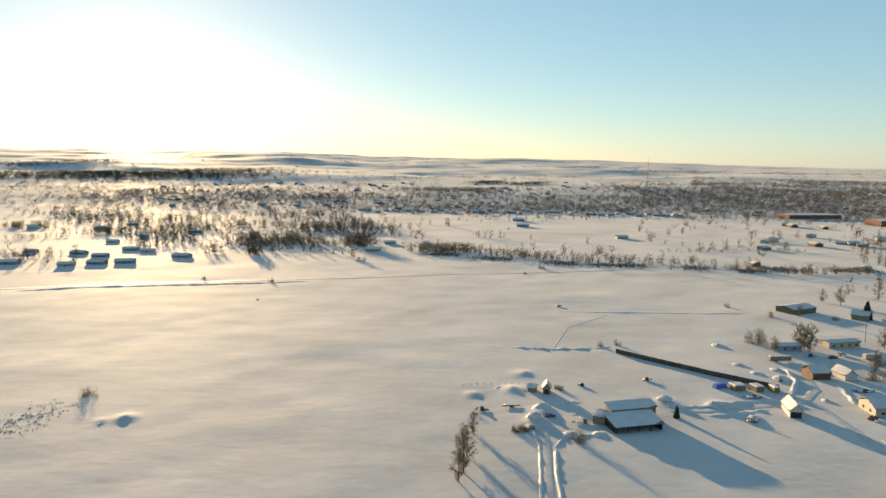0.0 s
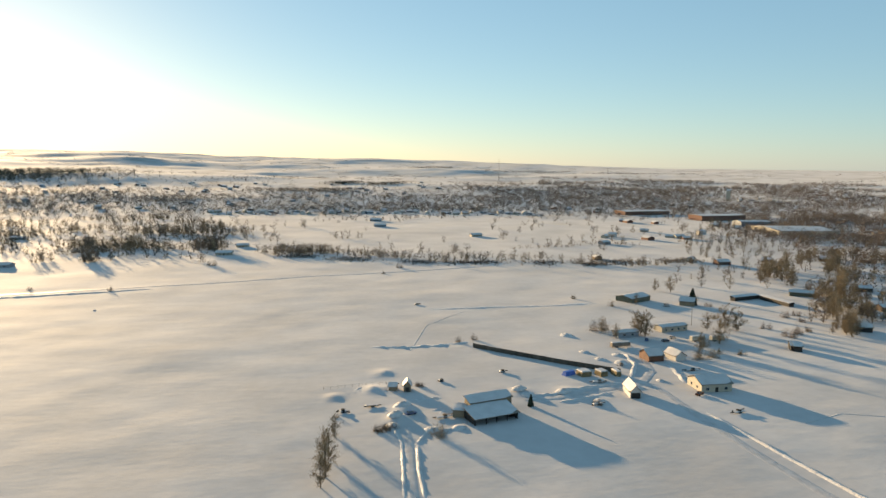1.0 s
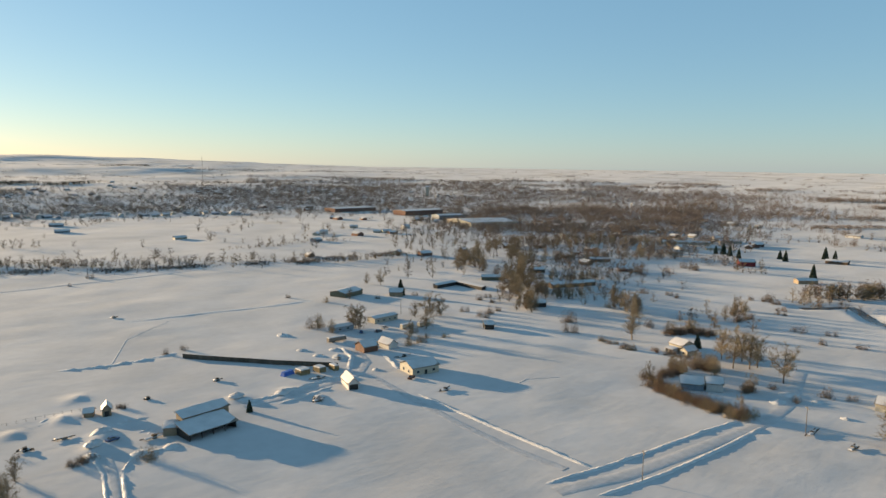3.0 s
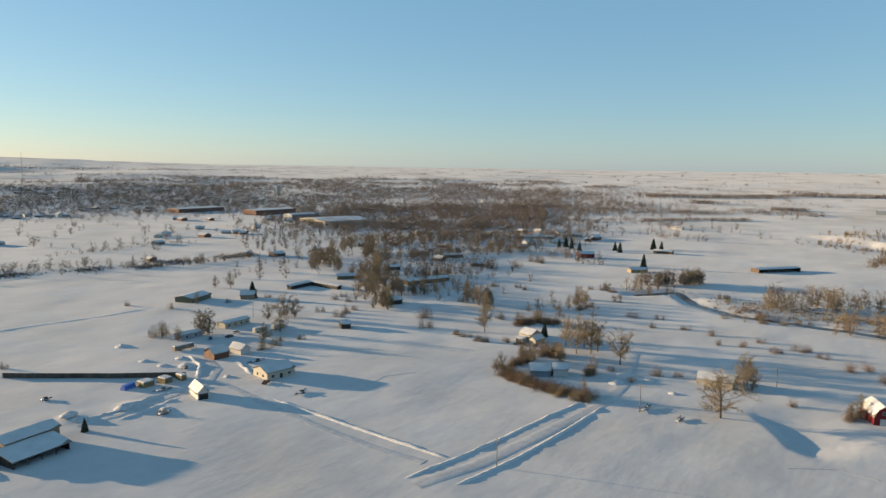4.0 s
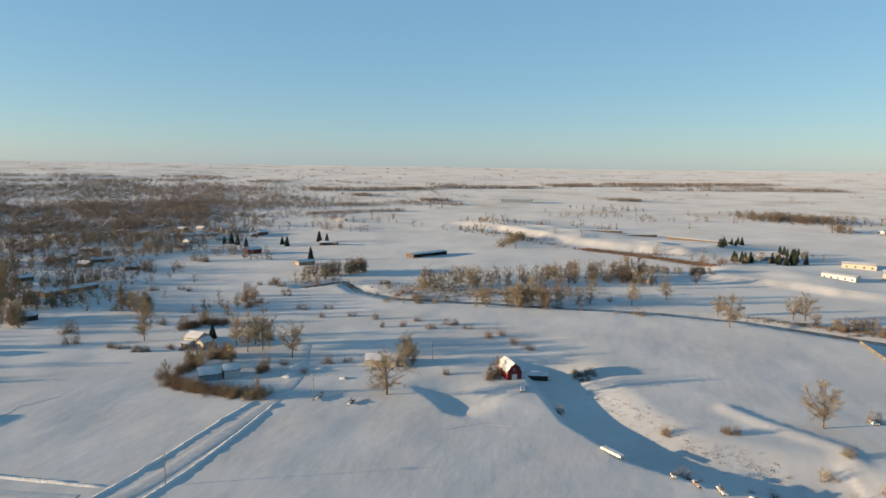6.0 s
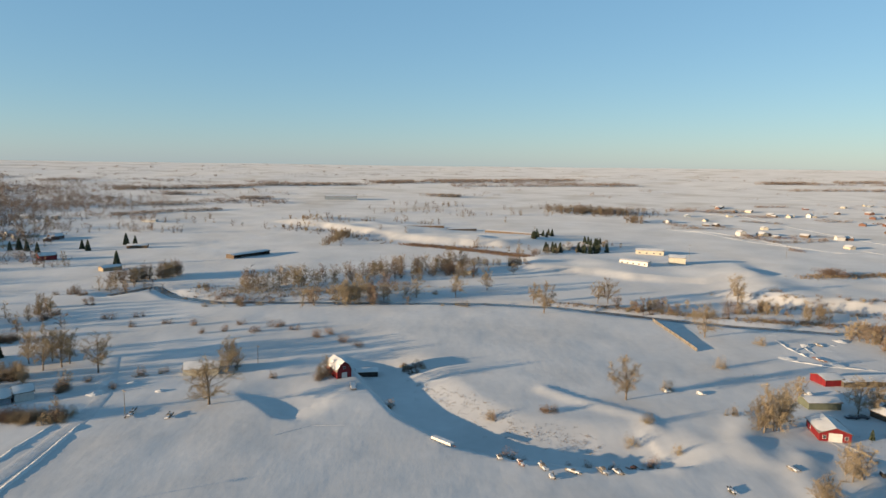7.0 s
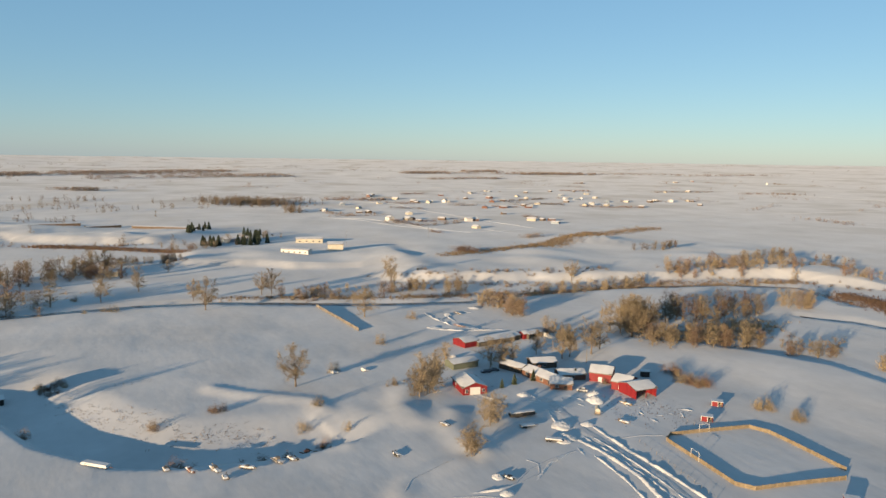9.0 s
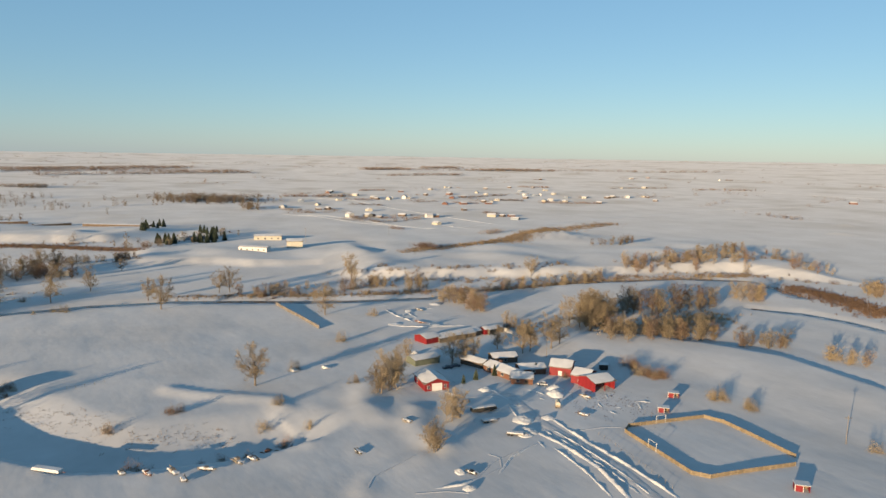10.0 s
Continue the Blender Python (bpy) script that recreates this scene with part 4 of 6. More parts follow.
# open field and the barn's drive
row_of("gold", [(-144.6, 269.1, 5.5), (47.5, 225.2, 6)], FIELD)
row_of("slim", [(5.2, 194.8, 9), (6.8, 201.6, 13), (8.3, 213.2, 9), (11.1, 232.1, 7)], FIELD)
row_of("brush", [(25.7, 234.8, 3), (27.5, 232.9, 3.4), (30.1, 233.7, 3.4), (32.3, 235.1, 3.2), (29.3, 236.0, 3), (29.4, 234.2, 3)], FIELD)
row_of("brush", [(-139.1, 538.9, 5), (-197.7, 552.8, 4), (90.8, 618.9, 6), (72.7, 589.8, 3), (83.7, 351.0, 4), (92.8, 353.6, 4), (49.2, 281.6, 3), (50.6, 280.0, 3), (169.8, 357.2, 9), (12.6, 251.1, 2), (-80.2, 662.9, 7)], FIELD)
row_of("spruce", [(89.4, 248.5, 4.5), (266.5, 417.8, 11), (319.8, 206.4, 7), (609.1, 283.9, 12), (699.0, 424.8, 12), (692.6, 413.2, 11), (694.9, 431.6, 9), (681.9, 396.4, 10), (703.4, 357.0, 11), (715.3, 369.1, 9), (756.3, 341.4, 12), (749.3, 328.4, 10)], YARD)
# farmyard
row_of("tree", [(189.5, 347.2, 12), (190.3, 343.0, 11), (188.9, 350.4, 10), (276.5, 463.2, 11), (268.8, 472.8, 8), (226.9, 423.5, 7), (169.3, 354.7, 8), (172.8, 343.0, 7), (233.7, 349.5, 9), (247.0, 351.2, 12), (250.4, 345.4, 10), (223.1, 321.6, 11), (203.4, 309.5, 9)], YARD)
row_of("gold", [(195.8, 297.8, 7), (202.9, 298.7, 6), (213.0, 319.5, 6), (221.5, 299.8, 4), (211.7, 304.9, 4), (208.1, 422.1, 5), (193.5, 453.0, 4), (255.6, 375.5, 5), (279.6, 434.3, 4)], YARD)
row_of("brush", [(272.8, 328.0, 7), (280.5, 333.3, 7), (290.7, 335.4, 5), (271.5, 347.7, 5), (303.9, 372.1, 6), (117.1, 245.4, 3), (116.1, 246.5, 3), (306.4, 359.7, 5), (245.1, 414.4, 4), (274.7, 411.3, 4), (316.2, 377.6, 5)], YARD)
# the dense stand behind the farmyard
for line, wide, n, lo, hi, seed in (
        ([(336.2, 366.9), (431.5, 468.2), (493.8, 545.3)], 14, 34, 9, 16, 11),
        ([(376.0, 477.1), (436.6, 549.9), (487.6, 574.8)], 18, 24, 8, 14, 12),
        ([(299.6, 323.7), (320.9, 341.5), (304.8, 311.3)], 8, 17, 5, 10, 13),
        ([(363.1, 377.8), (356.8, 345.4), (380.9, 344.0)], 11, 22, 5, 10, 14),
        ([(370.9, 305.3), (361.1, 281.6), (354.7, 268.2)], 9, 14, 6, 13, 15),
        ([(414.4, 408.5), (437.9, 381.3)], 9, 18, 4, 8, 16),
        ([(461.5, 493.2), (547.6, 471.0), (617.4, 450.8)], 26, 60, 7, 13, 17),
        ([(521.2, 614.7), (622.0, 578.4), (707.3, 525.0)], 48, 90, 8, 15, 18)):
    thicket(("tree", "tree", "slim", "gold"), line, wide, n, lo, hi, "trees behind the farmyard", seed, seed > 16)
row_of("brush", [(498.0, 381.9, 8), (506.4, 394.3, 6), (453.9, 394.3, 5), (459.7, 385.6, 4), (424.7, 321.4, 7), (433.6, 305.4, 5), (429.7, 295.9, 5), (567.4, 381.3, 12), (563.1, 372.8, 10), (290.1, 271.2, 8), (305.6, 286.0, 10), (340.3, 251.3, 7), (472.2, 262.7, 5), (475.2, 254.7, 7), (485.6, 256.6, 8)], "bushes on the meadow")
# hedged yard
thicket(("russet", "gold"), [(247.3, 179.5), (244.4, 161.8), (243.2, 146.8), (243.6, 136.2)], 3.4, 66, 4.0, 6.4, "hedge round the yard", 21)
thicket(("brush", "russet"), [(252.6, 184.9), (275.5, 188.8), (292.3, 183.3), (285.7, 175.8)], 5, 42, 3.8, 7, "hedge round the yard", 22)
thicket(("russet", "russet", "brush"), [(332.1, 234.2), (345.2, 230.2), (352.3, 218.8)], 6, 34, 4, 7, "russet brush behind the house", 23)
thicket(("brush", "russet"), [(295.2, 222.2), (296.4, 209.9), (297.7, 198.5)], 3, 12, 2, 3.5, "low hedge by the house", 24)
thicket(("gold", "brush"), [(289.0, 244.0), (288.3, 223.6)], 3, 9, 3, 5, "low hedge by the house", 25)
row_of("cottonwood", [(306.0, 238.5, 17), (310.7, 186.6, 14), (301.0, 174.6, 17), (306.5, 169.3, 16), (299.6, 149.3, 15), (315.4, 178.4, 13), (312.1, 168.6, 13)], "old cottonwoods by the road")
plant("cottonwood", 260.8, 87.3, 16, "old cottonwoods by the road", 1.3)
row_of("tree", [(245.8, 138.1, 7), (251.0, 185.0, 8), (270.2, 181.0, 9), (281.0, 172.0, 8)], "old cottonwoods by the road")
thicket(("gold", "russet"), [(274.8, 152.7), (281.7, 151.5)], 3, 6, 4, 7, "hedge round the yard", 26)
row_of("brush", [(286.9, 147.9, 4), (296.3, 128.1, 6), (279.3, 132.2, 4), (299.8, 119.7, 4), (294.4, 69.9, 4.5), (295.5, 47.7, 7), (299.2, 45.3, 6), (291.8, 49.5, 5), (265.6, 17.0, 5), (252.2, -23.1, 4), (256.8, -45.8, 4.5), (384.1, 172.5, 5)], "bushes on the meadow")
row_of("russet", [(391.8, 154.5, 5), (390.2, 138.7, 5), (371.7, 127.4, 4), (377.1, 116.2, 5), (376.5, 100.5, 6), (391.6, 111.8, 5), (388.2, 91.7, 6), (365.8, 63.1, 6), (356.5, 47.4, 6), (348.3, 39.2, 5), (374.7, 57.9, 5), (381.8, 78.4, 5), (390.1, 87.0, 4), (402.4, 193.2, 6), (409.5, 177.8, 5), (310.5, 9.9, 3.2), (313.8, 12.5, 3), (309.9, 7.5, 3)], "russet bushes along the old channel")
thicket(("gold", "gold", "russet"), [(318.0, 13.0), (315.0, 5.0)], 4, 8, 2.4, 3.8, "golden brush by the red barn", 68)
thicket(("russet", "gold", "brush"), [(383.5, 233.7), (404.0, 232.8), (431.9, 244.2)], 8, 14, 4, 9, "thicket by the lane", 27)
thicket(("russet", "brush"), [(465.5, 255.7), (481.5, 251.6), (441.8, 223.7)], 9, 9, 3, 6, "thicket by the lane", 28)
thicket(("gold", "russet", "tree"), [(516.4, 243.0), (532.7, 223.9), (558.8, 210.5)], 9, 44, 8, 14, "big brown thicket by the river bend", 29, True)
row_of("tree", [(299.9, 92.6, 9), (309.3, 92.8, 11), (305.2, 89.3, 9), (318.4, 96.8, 10), (297.6, 47.0, 8), (293.2, 49.3, 6)], "trees round the pale cottage")
# trees along the river
for line, wide, n, lo, hi, seed in (
        ([(495.9, 135.7), (514.1, 115.9), (520.3, 84.2)], 18, 20, 9, 19, 31),
        ([(453.4, 82.3), (460.4, 55.1), (479.7, 25.6)], 18, 26, 8, 18, 32),
        ([(579.5, 49.9), (579.0, 18.8), (586.0, -23.8)], 28, 32, 8, 18, 33),
        ([(542.3, 105.9), (546.1, 76.6), (550.9, 24.4)], 24, 17, 8, 16, 34),
        ([(565.5, 0.9), (580.3, -20.7), (555.6, -44.7)], 10, 9, 10, 16, 35)):
    thicket(("tree", "cottonwood", "tree", "gold"), line, wide, n, lo, hi, RIVERSIDE, seed, True)
thicket(("brush", "russet"), [(630.7, -25.2), (636.9, -52.1), (632.2, -73.2), (620.4, -84.3)], 7, 34, 6, 9, "dark brush along the river", 36, True)
thicket(("gold", "brush", "russet"), [(517.2, 177.4), (444.9, 123.4), (454.3, 102.0)], 8, 16, 3, 6, RIVERSIDE, 37)
row_of("cottonwood", [(479.7, -16.1, 15), (508.8, -40.5, 12), (430.4, -71.3, 17), (464.9, -114.3, 13), (464.1, -121.2, 15), (465.8, -69.7, 12), (599.7, -14.1, 17), (605.5, -25.6, 16), (373.6, -152.6, 17), (472.6, -215.4, 17), (270.5, -79.3, 15.5), (417.2, -346.8, 14), (584.8, -69.2, 9)], RIVERSIDE)
row_of("gold", [(491.0, -1.4, 5), (448.8, -21.9, 6), (453.7, -16.4, 4), (451.1, -6.3, 3), (315.7, -137.7, 7), (358.0, -176.5, 6), (253.6, -115.2, 5), (245.4, -80.9, 5), (230.7, -69.7, 5), (253.7, -22.7, 4), (221.8, -83.5, 4), (283.0, -100.3, 6)], RANCH)
row_of("russet", [(255.5, -44.3, 4.5), (216.4, -73.5, 4), (215.8, -71.8, 3), (219.6, -25.2, 6), (217.6, -28.9, 4), (211.8, -44.2, 3), (214.9, -51.0, 3.5), (214.1, -59.8, 3.5)], RANCH)
thicket(("russet", "brush", "tree"), [(444.5, -130.0), (444.7, -151.4), (441.4, -166.2)], 11, 30, 4, 10, RIVERSIDE, 38, True)
thicket(("tree", "gold", "russet"), [(436.2, -189.1), (441.2, -227.3), (417.0, -251.5)], 12, 44, 4, 11, RIVERSIDE, 39, True)
thicket(("russet", "gold", "tree"), [(370.9, -236.6), (354.5, -243.3), (340.2, -242.0)], 9, 26, 7, 14, RIVERSIDE, 40, True)
thicket(("gold", "russet", "tree"), [(386.1, -289.6), (388.4, -333.9), (386.7, -391.2)], 11, 42, 5, 11, RIVERSIDE, 41, True)
thicket(("gold", "tree", "slim"), [(397.7, -428.6), (390.5, -491.5), (356.6, -547.6)], 12, 50, 6, 13, RIVERSIDE, 42, True)
thicket(("gold", "tree"), [(411.9, -502.7), (407.0, -578.7), (377.0, -643.1)], 20, 34, 7, 13, RIVERSIDE, 43, True)
thicket(("gold", "tree"), [(323.3, -552.5), (312.7, -585.6)], 9, 12, 6, 12, RIVERSIDE, 44, True)
thicket(("tree", "gold"), [(253.2, -533.8), (235.9, -523.3)], 9, 14, 8, 15, RIVERSIDE, 45, True)
thicket(("tree", "gold"), [(286.9, -421.9), (271.8, -431.6)], 9, 12, 9, 15, RIVERSIDE, 46, True)
thicket(("gold", "russet"), [(526.1, -527.4), (514.2, -553.4), (537.1, -596.4)], 7, 15, 6, 11, RIVERSIDE, 47, True)
for line, wide, n, lo, hi, seed in (
        ([(442.2, -127.5), (430.5, -170.1), (405.1, -244.3)], 9, 90, 2, 5, 82),
        ([(399.4, -240.8), (396.4, -307.8), (384.1, -414.0), (342.3, -525.8)], 9, 120, 2, 5.5, 83),
        ([(492.3, -213.8), (456.4, -275.4), (425.7, -390.8)], 10, 90, 2, 4.5, 84),
        ([(412.7, -444.6), (395.5, -537.3), (358.8, -631.2)], 14, 80, 3, 6, 85),
        ([(472.2, 178.5), (467.3, 98.8), (465.0, 5.5)], 9, 40, 2, 4.5, 86),
        ([(260.3, -276.9), (245.2, -300.6), (234.1, -340.0)], 12, 50, 2.5, 5, 87),
        ([(442.3, 151.3), (480.7, 91.6), (540.0, 17.1)], 14, 80, 2, 5.5, 88)):
    thicket(("gold", "brush", "gold", "russet"), line, wide, n, lo, hi, "brush along the river", seed, True)
thicket(("gold", "brush", "tree"), [(966.2, 226.1), (944.0, 184.0), (913.9, 144.8), (838.0, 90.0)], 24, 80, 3, 8, "brush below the feedlot", 62, True)
thicket(("gold", "russet", "brush"), [(838.2, 90.0), (799.9, 46.0), (770.0, -20.0), (766.0, -80.0)], 14, 46, 2.5, 6, "brush below the feedlot", 63, True)
thicket(("gold", "tree"), [(1040.2, 112.4), (1000.0, 180.0), (1150.0, 222.6)], 40, 60, 3, 8, "brush below the feedlot", 64, True)
thicket(("gold", "brush", "gold", "russet"), [(x - 6, y + 6) for x, y in BLUFF[1:]], 12, 150, 2, 4.5, "brush along the foot of the bluff", 65, True)
# the grove beyond the ranch
thicket(("tree", "cottonwood", "gold"), [(278.6, -264.7), (277.9, -283.9)], 9, 20, 10, 17, "grove beyond the ranch", 51)
thicket(("tree", "slim", "cottonwood"), [(291.5, -319.8), (285.3, -349.2), (288.6, -399.3)], 20, 34, 9, 17, "grove beyond the ranch", 52, True)
thicket(("tree", "gold", "slim"), [(253.7, -270.0), (241.9, -287.6), (230.8, -315.5)], 17, 40, 7, 14, "grove beyond the ranch", 53, True)
thicket(("gold", "tree"), [(218.7, -318.0), (208.1, -326.8), (194.3, -335.0)], 12, 18, 5, 10, "grove beyond the ranch", 54, True)
thicket(("gold", "tree"), [(175.9, -333.0), (162.7, -338.6), (149.6, -335.8)], 7, 14, 5, 9, "grove beyond the ranch", 55, True)
thicket(("brush", "gold"), [(304.1, -234.1), (281.4, -232.1)], 4, 12, 5, 8, RANCH, 56)
thicket(("gold", "russet"), [(214.1, -235.5), (204.3, -235.8), (191.3, -235.3)], 5, 12, 3.5, 6.5, RANCH, 57)
row_of("gold", [(164.6, -234.1, 7), (166.0, -234.6, 6), (151.5, -235.9, 6), (153.3, -236.9, 5), (108.7, -239.8, 5)], RANCH)
# round the ranch
row_of("tree", [(236.0, -119.4, 13), (237.8, -118.5, 10), (238.7, -124.6, 14), (240.5, -127.7, 12), (247.4, -132.8, 12), (203.3, -129.2, 9), (198.0, -128.2, 10), (198.9, -131.8, 9), (179.2, -109.4, 9), (180.4, -111.3, 7), (182.7, -109.5, 6)], RANCH)
row_of("cottonwood", [(258.6, -167.8, 13), (257.9, -173.6, 12), (258.5, -179.8, 11), (266.9, -200.2, 11), (255.2, -206.9, 14), (255.6, -211.9, 12), (252.1, -222.5, 15), (256.4, -231.9, 13), (270.2, -150.2, 9)], RANCH)
row_of("spruce", [(232.2, -156.3, 3.4), (233.9, -163.9, 4.2), (234.9, -174.6, 4.6), (228.6, -192.8, 4.4)], RANCH)
row_of("brush", [(220.3, -201.2, 4.2), (217.5, -199.4, 3.4)], RANCH)
# spruces round the far homestead
thicket(("spruce",), [(744.8, -125.6), (730.4, -137.6)], 7, 8, 8, 11, "dark spruces by the homestead", 58)
thicket(("spruce",), [(828.3, -121.8), (894.1, -154.4), (893.2, -169.6)], 11, 9, 7, 11, "dark spruces by the homestead", 59, True)
thicket(("spruce",), [(744.2, -160.8), (720.0, -177.7), (828.5, -193.3)], 12, 20, 8, 12, "dark spruces by the homestead", 60, True)
thicket(("tree", "russet"), [(737.0, -83.5), (707.6, -104.2), (798.7, -214.5)], 20, 40, 5, 10, "dark spruces by the homestead", 61, True)


def strew(points, width, count, low, high, seed):
    rnd = random.Random(seed)
    p = resample(points, 4.0)
    return [(x + rnd.gauss(0, width / 2.5), y + rnd.gauss(0, width / 2.5), rnd.uniform(low, high)) for x, y in (rnd.choice(p) for _ in range(count))]


# ---- reed beds and brown brush: too many stems to count ----
def reeds(label, points, width, count, low, high, material, seed):
    rs = np.random.RandomState(seed)
    s = np.repeat(np.array(strew(points, width, count, low, high, seed)), 5, axis=0)
    n = len(s)
    x, y, a = s[:, 0] + rs.normal(0, .7, n), s[:, 1] + rs.normal(0, .7, n), rs.rand(n) * 6.283
    p = np.stack([x, y, ground(x, y) - 0.1], -1)
    q = p + np.stack([np.cos(a) * .4, np.sin(a) * .4, s[:, 2]], -1)
    return tagged(twig_mass("reed_bed", p, q, rs.uniform(.22, .45, n), material, rs), label, "reeds", kind="stuff")


reeds("tan reed bed winding through a snowy draw", [(554.5, -307.6), (576.4, -369.7), (588.4, -417.9), (622.0, -485.0), (706.3, -620.0)], 16, 2600, .9, 2.0, REED, 71)
reeds("tan reed bed winding through a snowy draw", [(594.7, -461.8), (668.4, -574.1), (691.6, -644.5), (723.7, -754.0)], 26, 2200, .9, 2.0, REED, 72)
reeds("russet brush on the river flat", [(789.2, 28.2), (762.9, -16.4), (712.8, -74.7), (691.4, -95.9)], 14, 2200, 1.0, 2.2, RUSSET, 73)
reeds("brown river brush between snowy banks", [(293.4, -502.1), (252.8, -489.7), (208.5, -463.7)], 20, 2200, .9, 2.2, RUSSET, 74)
reeds("tan grass along the river bank", [(464.7, -82.5), (445.9, -128.6), (410.2, -220.0), (394.8, -306.6), (384.1, -414.0), (338.8, -520.5)], 8, 1800, .6, 1.4, REED, 75)
for line, n, seed in (([(-8.4, 717.1), (9.6, 708.4)], 240, 76), ([(38.1, 684.7), (66.1, 676.9)], 300, 90), ([(111.0, 655.7), (124.1, 652.0)], 200, 91), ([(149.4, 642.5), (185.7, 637.2)], 380, 92), ([(230.7, 628.1), (244.2, 628.9)], 180, 93), ([(277.2, 613.5), (289.0, 611.1)], 160, 94), ([(304.2, 623.4), (322.3, 620.6)], 220, 77), ([(360.4, 616.0), (391.8, 621.0)], 260, 95)):
    reeds("brown brush under the valley trees", line, 20, n, .8, 2.2, GREYTWIG, seed)
reeds("dry grass poking through snow on the sunlit bank", [(296.8, 5.1), (272.9, -8.5), (243.6, -32.0), (229.8, -56.7)], 9, 220, .2, .45, REED, 78)
reeds("dry grass poking through the snow", [(-151.2, 256.2), (-156.1, 242.5), (-155.8, 229.1)], 14, 160, .2, .5, GREYTWIG, 79)
reeds("brown woods floor brush", [(499.5, 157.2), (491.7, 93.8), (516.1, 16.1)], 30, 1300, .6, 1.8, TWIG, 80)
reeds("brown grove floor brush", [(264.7, -281.6), (255.8, -313.4), (261.1, -361.7)], 22, 1500, .8, 2.2, TWIG, 81)

# ---- far woods and shelter belts ----
DARKWOOD = surface("dark_pine_woods", (0.035, 0.036, 0.026), (0.09, 0.08, 0.055), 0.02, 0.9)
STRIPS = [
    ([(-788.3, 1517.2), (-480.9, 1502.7), (-173.6, 1442.6)], 230, 520, 8, 15),
    ([(-170.5, 1416.8), (392.0, 1402.2)], 90, 380, 8, 14),
    ([(392.0, 1402.2), (605.1, 1330.6), (813.5, 1246.4)], 150, 420, 8, 15),
    ([(-1098.1, 1684.9), (-714.3, 1774.5), (-125.6, 1785.9)], 260, 460, 9, 16),
    ([(-119.2, 1695.2), (744.2, 1737.0)], 200, 480, 9, 16),
    ([(730.1, 2118.2), (1235.4, 1901.3)], 250, 300, 9, 16),
    ([(695.1, 1623.5), (1093.6, 1532.7), (1354.3, 1367.7)], 330, 520, 9, 16),
    ([(1354.3, 1367.7), (2025.1, 1070.8)], 330, 620, 9, 17),
]
for k, (line, wide, n, lo, hi) in enumerate(STRIPS, 0):
    far_woods("town_woods", "bare brown trees massed through a distant town", strew(line, wide * 1.9, int(n * 2.5), lo * .6, hi * .7, 100 + k), WOODS, 34, k, 0.55, thick=3.0)
STRIPS_B = [
    ([(924.3, 1058.2), (1089.0, 874.2), (1375.4, 767.6)], 170, 760, 9, 17),
    ([(631.5, 838.7), (743.9, 692.8), (920.8, 636.8)], 70, 330, 8, 15),
]
for k, (line, wide, n, lo, hi) in enumerate(STRIPS_B, 8):
    far_woods("town_woods", "bare brown trees massed through a distant town", strew(line, wide * 1.9, int(n * 2.8), lo * .7, hi * .8, 100 + k), WOODS, 40, k, 0.5, thick=2.4)
for k, (b0, b1, d0, d1, n, lo, hi, cover) in enumerate(((14, 58, 1500, 2150, 3300, 7, 12, .62), (20, 58, 2150, 2950, 3300, 8, 13, .62), (57, 66, 1500, 2900, 620, 6, 11, .42), (64, 78, 1500, 2700, 420, 5, 10, .28), (-12, 16, 1350, 1750, 650, 6, 10, .5), (-30, -8, 1250, 1900, 1000, 6, 11, .55))):
    far_woods("town_woods", "bare brown trees massed through a distant town", polar_spots(b0, b1, d0, d1, n, lo, hi, 40 + k, 150, cover), WOODS, 20, 60 + k, 0.75, thick=5.0)
for k, (b0, b1, d0, d1, n, lo, hi, cover) in enumerate(((36, 57, 1000, 1500, 1300, 7, 13, .62), (56, 68, 950, 1500, 230, 6, 11, .35), (40, 60, 620, 1000, 400, 6, 12, .5))):
    far_woods("town_woods", "bare brown trees between the houses of a distant town", polar_spots(b0, b1, d0, d1, n, lo, hi, 50 + k, 70, cover), WOODS, 46, 66 + k, 0.5, thick=2.6)
MIDDLE = [
    ([(-579.6, 1129.9), (-478.7, 1093.0), (-361.0, 1124.8)], 60, 110, 6, 12),
    ([(-470.1, 914.3), (-333.8, 877.5)], 40, 80, 5, 10),
    ([(-645.3, 983.8), (-559.6, 963.6)], 25, 40, 6, 11),
    ([(-248.4, 836.9), (-162.8, 812.1)], 25, 70, 8, 15),
    ([(-217.8, 985.8), (-116.6, 966.6)], 45, 90, 8, 14),
    ([(-108.2, 786.3), (-87.3, 776.1)], 12, 24, 10, 17),
    ([(-202.0, 698.8), (-194.9, 716.3)], 9, 16, 9, 15),
    ([(-27.3, 738.8), (28.1, 726.9)], 14, 46, 6, 11),
]
for k, (line, wide, n, lo, hi) in enumerate(MIDDLE, 0):
    mass([("small", *q) for q in strew(line, wide * 1.2, int(n * 1.1), lo, hi, 200 + k)], "bare brown trees and brush on the valley floor", "valley thickets", k)
MIDDLE_B = [
    ([(45.4, 709.9), (112.0, 679.3)], 16, 40, 5, 9),
    ([(137.6, 664.7), (201.1, 652.6), (245.8, 640.1)], 18, 42, 3, 9),
    ([(264.1, 619.3), (289.9, 607.6)], 6, 24, 4, 7),
    ([(305.7, 598.3), (383.1, 601.1)], 12, 52, 4, 8),
    ([(-539.1, 820.2), (-462.3, 870.3)], 12, 22, 4, 8),
    ([(-730.7, 1209.1), (-614.9, 1161.3)], 30, 26, 5, 10),
    ([(-322.8, 1004.8), (-295.4, 1026.5)], 20, 20, 6, 11),
    ([(-245.4, 705.4), (-236.6, 714.8)], 8, 8, 8, 12),
]
